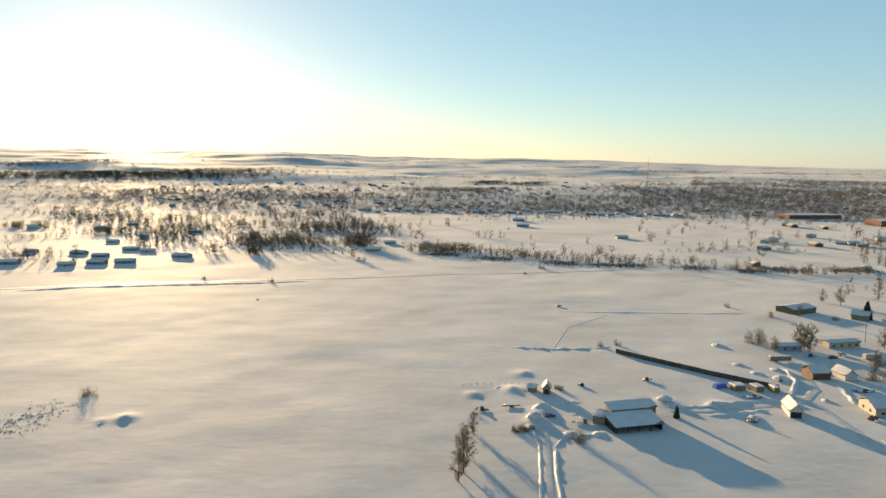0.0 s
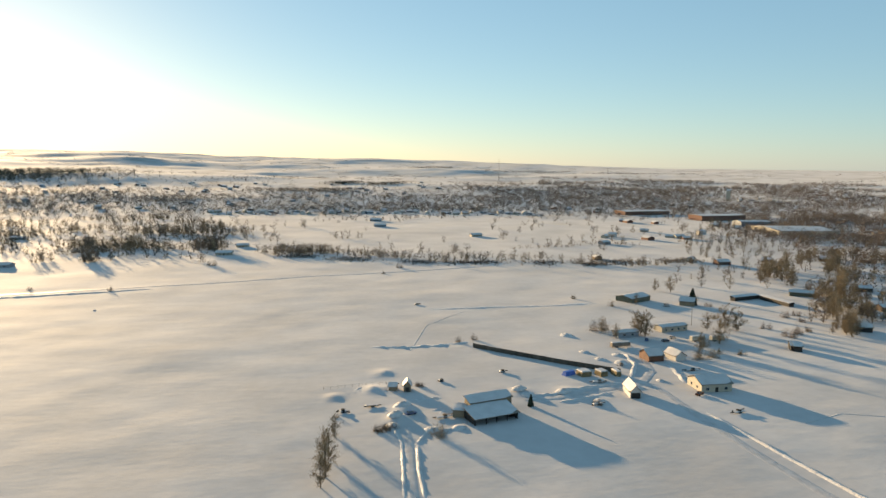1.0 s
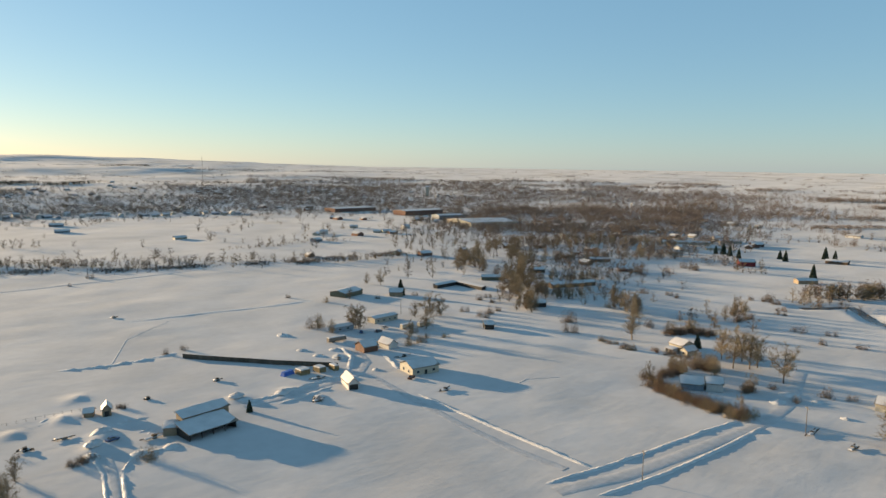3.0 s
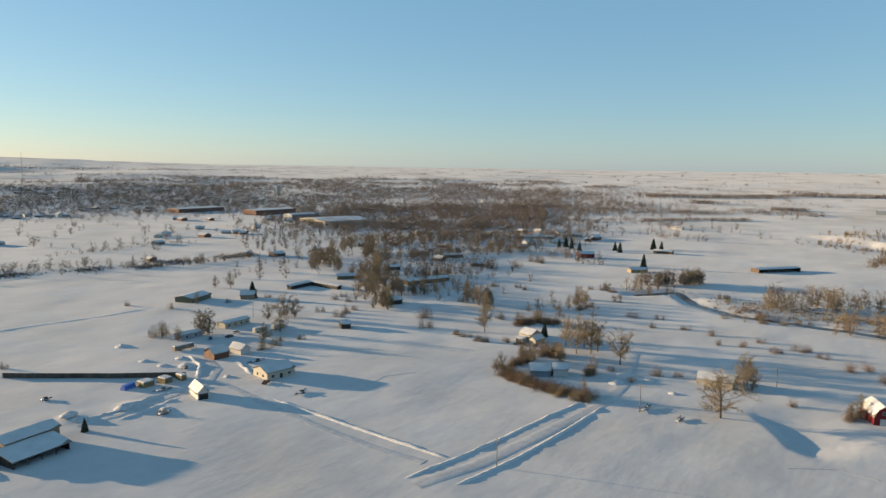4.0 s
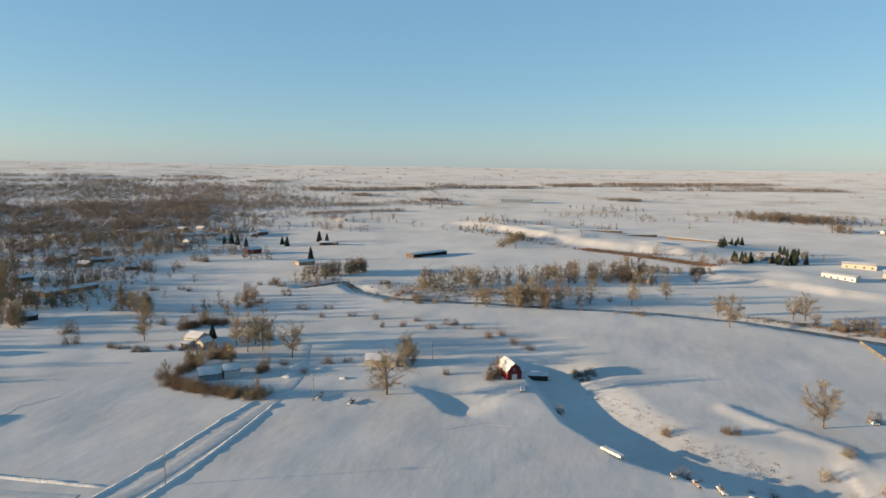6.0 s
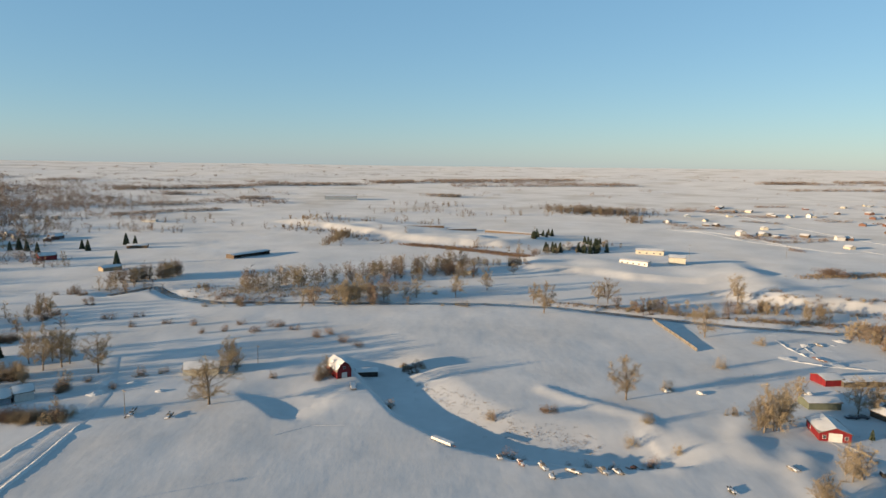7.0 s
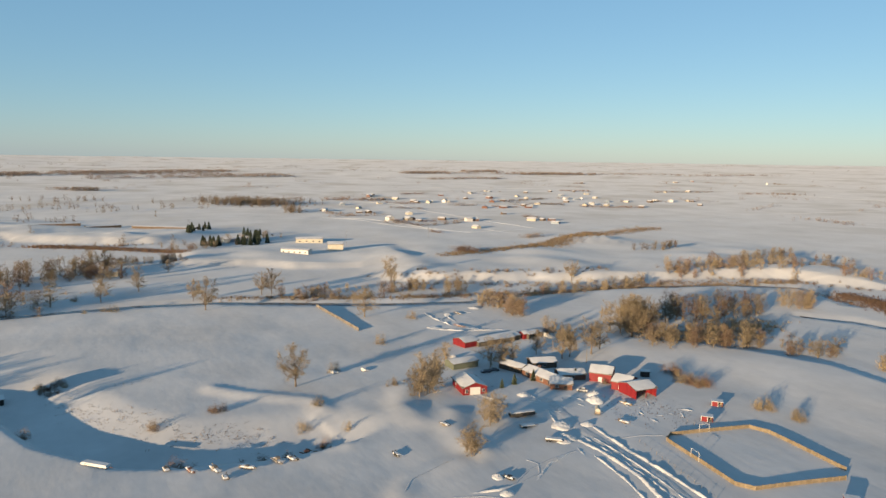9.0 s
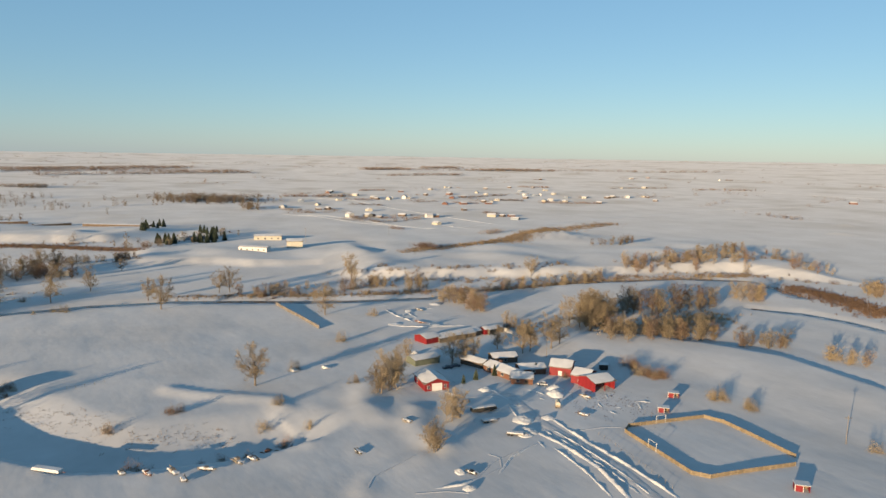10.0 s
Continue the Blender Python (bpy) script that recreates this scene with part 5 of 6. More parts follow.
for k, (line, wide, n, lo, hi) in enumerate(MIDDLE_B, 8):
    mass([("small", *q) for q in strew(line, wide * 1.2, int(n * 1.1), lo, hi, 200 + k)], "bare brown trees and brush on the valley floor", "valley thickets", k)
MIDDLE_D = [
    ([(-29.7, 772.0), (-10.4, 752.6), (19.2, 744.9), (36.4, 731.1)], 24, 80, 4, 10),
    ([(45.1, 748.9), (91.0, 703.3), (131.9, 670.8), (170.1, 682.7), (211.4, 663.0)], 26, 95, 2, 7),
    ([(-244.7, 772.8), (-188.3, 798.5), (-138.5, 785.6), (-88.0, 822.6)], 24, 170, 4, 10),
    ([(-238.4, 1107.2), (-165.9, 1142.0), (-80.2, 943.7), (-125.8, 889.2)], 46, 190, 5, 11),
    ([(-313.3, 935.8), (-387.7, 985.2), (-480.0, 900.0)], 40, 150, 5, 11),
    ([(237.9, 739.9), (298.7, 751.1), (350.3, 773.7), (400.4, 752.5)], 14, 70, 2, 5),
    ([(60.0, 1150.0), (180.0, 1190.0), (300.0, 1200.0)], 60, 60, 4, 9),
]
for k, (line, wide, n, lo, hi) in enumerate(MIDDLE_D, 24):
    mass([("small", *q) for q in strew(line, wide * 1.2, n, lo, hi, 200 + k)], "bare brown trees and brush on the valley floor", "valley thickets", k)
MIDDLE_C = [
    ([(1385.0, -262.0), (1349.1, -300.4), (1290.5, -362.9)], 62, 230, 9, 15),
    ([(1180.0, -342.0), (1121.8, -335.1)], 12, 26, 9, 14),
    ([(1756.2, -15.1), (1758.8, -58.8)], 14, 30, 8, 12),
    ([(766.6, 122.9), (849.4, 115.9), (897.8, 115.6)], 8, 50, 7, 11),
]
for k, (line, wide, n, lo, hi) in enumerate(MIDDLE_C, 16):
    mass([("small", *q) for q in strew(line, wide * 1.2, int(n * 1.1), lo, hi, 200 + k)], "bare brown trees and brush on the valley floor", "valley thickets", k)
BELTS = [
    ([(1851.9, 861.9), (1940.9, 736.0), (2074.4, 572.0)], 40, 130, 9, 14),
    ([(2137.4, 573.2), (2327.2, 248.1)], 40, 130, 9, 14),
    ([(2456.7, 203.6), (2483.4, 86.9)], 90, 90, 10, 15),
    ([(2586.1, 28.0), (2668.8, -189.5), (2754.7, -567.3)], 60, 220, 9, 14),
    ([(2284.4, -49.5), (2364.9, -446.7), (2418.1, -708.6)], 40, 120, 8, 13),
    ([(2537.8, -1224.6), (2526.0, -1407.9)], 50, 70, 9, 14),
    ([(2606.9, -1551.8), (2585.2, -1712.9)], 50, 60, 9, 14),
    ([(2165.1, -1146.6), (2140.8, -1440.7)], 25, 60, 7, 12),
]
for k, (line, wide, n, lo, hi) in enumerate(BELTS, 0):
    far_woods("shelter_belt", "distant belt of bare trees across the plain", strew(line, wide, int(n * 3.2), lo, hi, 300 + k), WOODS, 20, 80 + k, 0.6, thick=3.6)
BELTS_B = [
    ([(2409.9, -1691.3), (2248.5, -1954.7)], 50, 110, 9, 14),
    ([(2480.2, 26.4), (2563.0, -260.5), (2432.2, -678.2)], 60, 150, 9, 14),
    ([(2537.5, -1212.5), (2354.1, -1826.4), (1874.8, -2681.3)], 50, 170, 8, 13),
    ([(1135.5, 530.6), (1218.2, 481.4), (1285.3, 403.8)], 12, 90, 5, 8),
    ([(1589.8, 451.2), (1599.7, 387.6)], 20, 40, 7, 11),
    ([(1360.4, 605.6), (1419.3, 498.0)], 40, 40, 6, 10),
    ([(1678.9, 661.7), (1692.4, 605.3)], 40, 30, 8, 12),
    ([(-102.5, 1910.9), (135.8, 1882.1)], 90, 90, 8, 14),
]
for k, (line, wide, n, lo, hi) in enumerate(BELTS_B, 8):
    far_woods("shelter_belt", "distant belt of bare trees across the plain", strew(line, wide, int(n * 3.2), lo, hi, 300 + k), WOODS, 20, 80 + k, 0.6, thick=3.6)
BELTS_C = [
    ([(1221.7, -1599.7), (1117.7, -1727.2)], 20, 36, 5, 8),
    ([(1794.2, 21.2), (1764.6, -63.8)], 20, 30, 7, 10),
    ([(750.9, -1129.2), (644.9, -1128.6)], 30, 14, 5, 8),
]
for k, (line, wide, n, lo, hi) in enumerate(BELTS_C, 16):
    far_woods("shelter_belt", "distant belt of bare trees across the plain", strew(line, wide, int(n * 3.2), lo, hi, 300 + k), WOODS, 20, 80 + k, 0.6, thick=3.6)
PINES = [
    ([(-1318.0, 2079.4), (-1088.6, 2246.8), (-829.3, 2413.7), (-745.8, 2538.5)], 300, 900, 15, 25),
    ([(-1724.4, 2656.8), (-1553.9, 2870.1), (-1446.4, 2991.7)], 120, 200, 12, 18),
    ([(115.0, 2301.5), (199.6, 2286.5)], 60, 90, 10, 15),
    ([(217.2, 2176.7), (334.7, 2238.3)], 50, 90, 10, 15),
    ([(587.6, 3464.6), (787.3, 3461.0)], 60, 60, 10, 16),
    ([(843.3, 3234.6), (1439.7, 3515.4)], 80, 110, 8, 14),
    ([(-434.9, 2334.6), (-52.5, 2556.6)], 120, 60, 7, 12),
    ([(1425.9, 3281.3), (2096.6, 3268.5)], 120, 110, 7, 12),
]
for k, (line, wide, n, lo, hi) in enumerate(PINES, 0):
    far_woods("pine_woods", "dark woods on the far rising ground", strew(line, wide, int(n * 2.0), lo * .8, hi * .8, 400 + k), DARKWOOD, 22, 120 + k, 0.45, 3.4)
PINES_B = [
    ([(1953.9, 2309.8), (2344.9, 2392.7), (2689.0, 2415.5)], 60, 90, 6, 10),
    ([(1761.5, 2003.0), (1782.9, 1883.8)], 30, 30, 8, 12),
]
for k, (line, wide, n, lo, hi) in enumerate(PINES_B, 8):
    far_woods("pine_woods", "dark woods on the far rising ground", strew(line, wide, int(n * 2.0), lo * .8, hi * .8, 400 + k), DARKWOOD, 22, 120 + k, 0.45, 3.4)
for k, (b0, b1, d0, d1, n, cover, tone) in enumerate(((-34, -9, 720, 1250, 420, .45, GREYTWIG), (-9, 30, 640, 1150, 110, .3, GREYTWIG), (31, 62, 560, 1250, 760, .55, TWIG), (40, 62, 430, 620, 90, .4, GREYTWIG), (62, 100, 700, 1500, 150, .3, WOODS), (60, 88, 440, 640, 40, .3, GREYTWIG))):
    mass([("small", *q) for q in polar_spots(b0, b1, d0, d1, n, 5, 12, 30 + k, 55, cover)], "bare trees scattered over the valley floor", "valley thickets", k)
# the pattern plants are not needed any more
for pattern in {ob for kinds in (*KINDS.values(), *FAR_KINDS.values()) for ob in kinds}:
    for ob in (*pattern.children, pattern):
        bpy.data.objects.remove(ob)
HEDGES = [
    ([(1179.2, -539.0), (1144.3, -587.1)], 6, 24, 3, 5),
    ([(1153.1, -757.0), (1120.2, -790.5)], 8, 26, 3, 5),
    ([(1169.4, -877.1), (1143.0, -920.6)], 8, 26, 3, 6),
    ([(1519.7, -721.4), (1503.5, -776.9)], 10, 24, 4, 6),
    ([(1265.3, -867.1), (1283.2, -987.3)], 10, 40, 4, 6),
    ([(1523.4, -1224.0), (1464.0, -1276.5)], 8, 30, 4, 6),
    ([(926.9, -428.7), (853.3, -438.8), (881.2, -515.8)], 4, 40, 3, 5),
    ([(784.2, -414.6), (762.4, -421.3)], 5, 10, 3, 5),
]
for k, (line, wide, n, lo, hi) in enumerate(HEDGES, 0):
    far_woods("hedgerow", "brown hedgerow beside snowy house lots", strew(line, wide * 1.2, int(n * 2.6), lo, hi, 500 + k), RUSSET if k % 2 else GREYTWIG, 30, 160 + k, 0.8, 3.2)
HEDGES_B = [
    ([(1038.4, -356.7), (1032.9, -472.5)], 4, 34, 2, 4),
    ([(1300.4, -581.9), (1262.0, -623.4)], 8, 20, 3, 6),
    ([(1189.0, -688.6), (1197.5, -739.4)], 8, 16, 4, 6),
    ([(922.3, -670.1), (906.2, -676.6)], 5, 10, 4, 7),
    ([(1107.0, -381.7), (1026.0, -409.4)], 8, 16, 4, 7),
    ([(936.7, -427.5), (886.0, -515.9)], 5, 30, 3, 5),
    ([(1280.2, -834.0), (1128.3, -906.2)], 12, 36, 3, 6),
    ([(1089.2, -935.0), (1022.7, -1031.5)], 10, 36, 3, 6),
]
for k, (line, wide, n, lo, hi) in enumerate(HEDGES_B, 8):
    far_woods("hedgerow", "brown hedgerow beside snowy house lots", strew(line, wide * 1.2, int(n * 2.6), lo, hi, 500 + k), RUSSET if k % 2 else GREYTWIG, 30, 160 + k, 0.8, 3.2)
HEDGES_C = [
    ([(1367.9, -1422.3), (1303.5, -1581.6)], 14, 40, 4, 6),
    ([(1413.2, -488.3), (1353.2, -592.3)], 20, 36, 5, 9),
    ([(681.4, -493.8), (690.9, -518.4)], 10, 12, 4, 7),
    ([(585.0, -340.1), (561.2, -345.4)], 9, 20, 4, 7),
]
for k, (line, wide, n, lo, hi) in enumerate(HEDGES_C, 16):
    far_woods("hedgerow", "brown hedgerow beside snowy house lots", strew(line, wide * 1.2, int(n * 2.6), lo, hi, 500 + k), RUSSET if k % 2 else GREYTWIG, 30, 160 + k, 0.8, 3.2)

# ---- the town and the scattered houses ----
placer = random.Random(9)


def house_kind(label, length, depth, eave, rise, wall):
    ob = building("house", label, "house", (-length / 2, 600), (length / 2, 600), depth, eave, rise, wall,
                  openings=[("window", "front", .25, 1, 1.6, 1.2), ("window", "front", .75, 1, 1.6, 1.2), ("dark_door", "front", .5, 0, 1.1, 2.1)], group="houses of the valley")
    return ob


HOUSES = [house_kind("cream house with a snow-covered gable roof", 14, 9, 3.2, 2.4, CREAM), house_kind("white house with a snow-covered gable roof", 12, 9, 5.2, 2.2, WHITE),
          house_kind("grey-blue house with a snow-covered roof", 15, 10, 3.0, 2.2, BLUEGREY), house_kind("brown house with a snow-covered roof", 13, 9, 3.2, 2.4, BROWN), house_kind("brick house with a snow-covered roof", 15, 11, 3.4, 2.4, BRICK)]


def settle(x, y, turn=None, kind=None):
    proto = HOUSES[kind] if kind is not None else placer.choice(HOUSES)
    m = stand(x, y, placer.choice((0, 90, 35, -40)) + placer.uniform(-12, 12) if turn is None else turn, placer.uniform(0.7, 1.0))
    return copy_thing(proto, m)


for x, y in ((1506.0, -638.7), (1382.5, -643.9), (1311.3, -653.6), (1273.1, -670.6), (1453.6, -799.1), (1348.8, -806.2), (1496.8, -908.2), (1343.9, -868.1), (1266.1, -855.2), (1366.8, -962.8), (1109.3, -810.3), (1169.4, -877.1),
             (1511.5, -1176.5), (1355.9, -1090.4), (1251.9, -1052.0), (1377.8, -1192.0), (1042.8, -510.9), (936.4, -516.5), (807.4, -500.1), (998.8, -675.9), (874.6, -666.3), (826.1, -654.7), (1274.2, -477.3), (1186.4, -476.9), (1485.0, -1074.7), (1470.9, -1226.8), (1133.4, -722.1)):
    settle(x, y, kind=placer.choice((0, 3, 3, 4, 2)))
for x, y in ((1092.8, -1001.3), (1033.0, -1041.9), (1345.4, -1535.4), (1126.1, -1162.5), (879.6, -648.7), (869.1, -680.6), (1356.3, -1455.0), (1197.4, -977.9), (1268.3, -1124.6), (1324.2, -959.7), (1252.3, -815.8), (780.3, -1561.2), (1016.2, -1197.3), (1122.7, -758.2), (1284.6, -562.1), (1295.4, -684.7)):
    settle(x, y, kind=placer.choice((0, 3, 4)))
lots = random.Random(31)
hedge_spots = []
for x, y in ((1492.1, -596.7), (1384.4, -606.0), (1281.7, -637.5), (1263.2, -708.3), (1536.8, -983.5), (1145.9, -816.3), (1278.7, -1044.5), (1099.1, -983.1), (1160.8, -1098.7), (1130.5, -1214.2), (1110.9, -1289.2), (924.4, -488.1), (909.7, -529.8), (1081.5, -452.1), (1126.7, -388.6), (938.8, -447.3), (1781.2, -1528.9), (1735.2, -1891.5), (1718.4, -2023.4), (1495.8, -2145.3)):
    for k in range(2):
        settle(x + lots.uniform(-26, 26), y + lots.uniform(-26, 26), kind=lots.choice((0, 3, 2, 4, 1)))
    turn = lots.choice((0.3, 1.87)) + lots.gauss(0, .1)
    for side in range(2):
        ox, oy, run = lots.uniform(-35, 35), lots.uniform(-35, 35), lots.uniform(25, 60)
        for j in range(int(run / 1.6)):
            f = lots.uniform(-run, run) / 2
            hedge_spots.append((x + ox + f * math.cos(turn) + lots.gauss(0, 1.5), y + oy + f * math.sin(turn) + lots.gauss(0, 1.5), lots.uniform(1.8, 4.5)))
        turn += 1.57
far_woods("hedgerow", "brown hedgerows and shrubs round snowy house lots", hedge_spots, GREYTWIG, 26, 190, 0.8, 3.0)
# houses by the fields and in the town
for x, y in ((-434.4, 709.2), (-405.1, 625.7), (-345.2, 615.3), (-324.5, 629.8), (-301.7, 637.8), (-263.4, 678.1), (-378.6, 699.5), (-346.0, 679.1), (-340.0, 733.4), (-315.5, 719.6), (-391.9, 800.0), (-382.0, 861.8), (-489.7, 968.8), (-583.3, 962.7), (-338.6, 921.2), (-474.4, 1033.3), (-63.6, 805.9), (-76.7, 736.8), (233.9, 884.1), (126.9, 1136.8), (121.8, 1035.5)):
    ob = settle(x, y, placer.uniform(-15, 15), placer.choice((0, 1, 2)))
    ob.matrix_basis = ob.matrix_basis @ Matrix.Diagonal((1.25, 1.0, 0.9, 1))
for k in range(40):
    b = radians(1 + 27 * k / 40 + placer.uniform(-.3, .3) - 8)
    d = 1330 + placer.uniform(-25, 25)
    settle(d * math.sin(b), d * math.cos(b), kind=placer.choice((0, 1, 2)))
for x, y, h in polar_spots(-24, 60, 1380, 2300, 130, 1, 2, 21, 120, 0.7):
    settle(x, y)
for x, y, h in polar_spots(24, 62, 640, 1250, 55, 1, 2, 23, 120, 0.7):
    settle(x, y)
for pattern in HOUSES:
    for ob in (*pattern.children_recursive, pattern):
        bpy.data.objects.remove(ob)

# ---- larger buildings on the valley floor ----
building("school", "long brick school with a snowy flat roof", "school", (617.7, 1209.3), (714.7, 1216.2), 40, 7, 1.0, BRICK)
building("school_hall", "red brick hall with a snowy roof", "school", (694.9, 1073.1), (785.8, 1077.5), 40, 9, 1.0, BRICK)
building("warehouse", "pale blue-grey warehouse with a snowy roof", "warehouse", (692.6, 960.9), (742.4, 953.6), 30, 8, 1.5, BLUEGREY)
building("warehouse", "long low pale warehouse with a broad snowy roof", "warehouse", (663.8, 835.2), (746.9, 819.0), 90, 6, 3.0, CREAM)
building("grain_tower", "tall cream grain tower over the town woods", "tower", (1067.3, 1546.6), (1075.0, 1541.3), 10, 26, 3.0, CREAM)
building("brown_barn", "long red-brown barn with a dark open front", "barn", (653.2, 192.2), (692.9, 167.3), 11, 3.6, 0.9, BROWN, open_front=True)
building("feed_shed", "long open cattle feeding shed under snow", "shed", (974.1, 54.2), (975.5, -14.6), 12, 3.2, 0.9, BROWN)
building("feed_shed", "long open cattle feeding shed under snow", "shed", (944.5, -20.3), (952.4, -59.8), 10, 3.0, 0.9, GREYDARK)
building("feed_shed", "long tan cattle feeding shed under snow", "shed", (938.2, -70.7), (893.0, -138.9), 10, 2.8, 0.9, BROWN)
building("machine_hall", "long blue-grey machine hall with a snowy roof", "hall", (1602.7, 256.7), (1612.9, 182.7), 25, 8, 3.0, BLUEGREY)
building("mobile_home", "long white mobile home on a snowy terrace", "mobile home", (633.1, -174.8), (614.5, -195.5), 8, 4.0, 0.8, WHITE, openings=[("window", "front", u, 1, 1.6, 1.3) for u in (.1, .3, .5, .7, .9)])
building("mobile_home", "long cream house on a snowy terrace", "house", (733.7, -219.9), (723.3, -247.2), 10, 4.5, 1.4, CREAM, openings=[("window", "front", u, 1, 1.8, 1.4) for u in (.15, .4, .65, .88)])
building("steel_shed", "pale cream gabled steel shed casting a long shadow", "shed", (646.9, -226.0), (641.6, -240.5), 14, 6.5, 2.0, CREAM)
building("homestead", "low house among dark spruces", "house", (761.1, -148.0), (760.4, -174.2), 12, 3.6, 2.2, BLUEGREY)
building("pump_house", "small cream pump house by the river", "shed", (580.1, -25.4), (577.4, -32.3), 6, 4, 0.8, CREAM)
for a, b, wall in (((316.5, 332.4), (326.3, 326.8), DARK), ((522.2, 462.8), (538.4, 450.5), BROWN), ((423.0, 443.0), (433.9, 437.5), DARK), ((380.4, 374.5), (419.6, 365.1), BROWN), ((520.6, 498.6), (532.2, 492.7), BROWN), ((359.2, 436.7), (374.0, 425.6), GREEN),
                   ((251.5, 302.0), (255.2, 299.9), DARK), ((723.9, 529.6), (766.0, 484.0), CREAM), ((570.8, 277.6), (584.1, 267.9), TAN), ((252.1, 300.5), (255.7, 298.6), DARK), ((720.5, 325.1), (724.0, 305.1), BROWN), ((1026.2, 438.3), (1025.1, 417.8), WHITE), ((715.1, 456.3), (730.4, 441.5), CREAM), ((797.5, 490.9), (817.7, 471.8), CREAM)):
    building("farm_shed", "low farm shed with snow on its roof", "shed", a, b, 8, 3.0, 1.4, wall, group="farm sheds of the valley")
building("red_barn", "small bright red barn among spruces", "barn", (626.9, 362.9), (637.8, 352.7), 10, 4.5, 2.5, RED)


# ---- masts and poles ----
def pole(x, y, high, label="wooden power pole with a crossarm", arms=1, thick=0.16):
    own = thing("power_pole", label, "pole", stand(x, y, 60), "power poles")
    part("shaft", Mesh().limb((0, 0, -0.5), (0, 0, high), thick, thick * .7, 6), GREY, own)
    for k in range(arms):
        part("crossarm", Mesh().box(-1.3, -.07, high - .9 - k, 1.3, .07, high - .7 - k), GREY, own)
    return own


for x, y, high in ((167.5, 124.5, 10), (248.6, 114.6, 10), (116.6, -236.9, 10), (711.5, -373.7, 14), (690.5, -262.4, 16), (231.5, 362.6, 10), (243.9, -212.4, 9), (315.9, 82.4, 9)):
    pole(x, y, high)
mast = thing("radio_mast", "tall thin lattice radio mast beyond the town", "mast", stand(797.3, 2664.3))
for k in range(3):
    a = k * 2.094
    part("leg", Mesh().limb((2.2 * math.cos(a), 2.2 * math.sin(a), -1), (.7 * math.cos(a), .7 * math.sin(a), 85), .22, .18, 4), GREYDARK, mast)
for k in range(16):
    r = 2.2 - 1.5 * k / 16
    part("brace", Mesh().limb((r * math.cos(k), r * math.sin(k), k * 5.2), (r * math.cos(k + 2.1), r * math.sin(k + 2.1), k * 5.2 + 5), .12, .12, 3), GREYDARK, mast)


# ---- vehicles and farm clutter ----
def car(x, y, turn, paint, label, snowy=True):
    own = thing("parked_car", label, "car", stand(x, y, turn))
    body = Mesh().prism([(-.86, .35), (.86, .35), (.9, .62), (.84, .95), (-.84, .95), (-.9, .62)], -2.25, 2.25)
    part("body", body, paint, own)
    cab = Mesh().add([(-1.5, -.8, .95), (1.2, -.8, .95), (1.2, .8, .95), (-1.5, .8, .95), (-1.0, -.64, 1.5), (.5, -.64, 1.5), (.5, .64, 1.5), (-1.0, .64, 1.5)],
                     [(4, 5, 6, 7), (0, 1, 5, 4), (1, 2, 6, 5), (2, 3, 7, 6), (3, 0, 4, 7)])
    part("cabin", cab, GLASS, own, "dark window glass")
    part("roof", Mesh().box(-1.05, -.66, 1.5, .55, .66, 1.56), paint, own)
    if snowy:
        part("snow", Mesh().box(-1.0, -.6, 1.56, .5, .6, 1.74, .12), ROOFSNOW, own, "snow on the roof")
    for wx in (-1.4, 1.4):
        for wy in (-.85, .85):
            part("wheel", Mesh().limb((wx, wy - .11, .34), (wx, wy + .11, .34), .34, .34, 12), RUBBER, own)
    return own


car(40.8, 248.0, 20, BLUEPAINT, "dark blue car parked in the snowy yard", False)
car(253.1, -161.7, 80, CARPAINT, "dark car parked by the ranch house", False)
car(253.8, -166.5, 75, CARPAINT, "dark car parked by the ranch house", False)
car(213.6, -184.2, 40, WHITE, "pale pickup parked beside snow heaps")
car(196.0, 331.1, 10, CARPAINT, "dark car parked by the mobile homes")
car(186.7, 334.6, 60, BLUEPAINT, "blue car parked by the mobile homes", False)
car(203.4, 336.3, 15, STEEL, "silver car with snow on its roof")
car(164.2, 248.4, 30, RUST, "rusty red pickup by the farmhouse", False)


def snow_heap(x, y, wide, high, label="heap of cleared snow"):
    rs = np.random.RandomState(int(abs(x * 7 + y * 3)) % 1000)
    n, m = 18, 8
    sh = Mesh()
    v = [(0, 0, high)]
    for j in range(1, m + 1):
        for i in range(n):
            a, r = 6.283 * i / n, wide / 2 * j / m * (1 + .25 * (rs.rand() - .5))
            v.append((r * math.cos(a) * 1.25, r * math.sin(a), high * (1 - (j / m) ** 1.6) * (.72 + .5 * rs.rand()) - .25 * (j == m)))
    f = [(0, 1 + i, 1 + (i + 1) % n) for i in range(n)]
    f += [(1 + (j - 1) * n + i, 1 + j * n + i, 1 + j * n + (i + 1) % n, 1 + (j - 1) * n + (i + 1) % n) for j in range(1, m) for i in range(n)]
    ob = new("snow_mound", sh.add(v, f).data("snow_mound", BANK, True))
    ob.matrix_world = stand(x, y, rs.rand() * 180)
    return tagged(ob, label, "snow heap", "snow heaps")


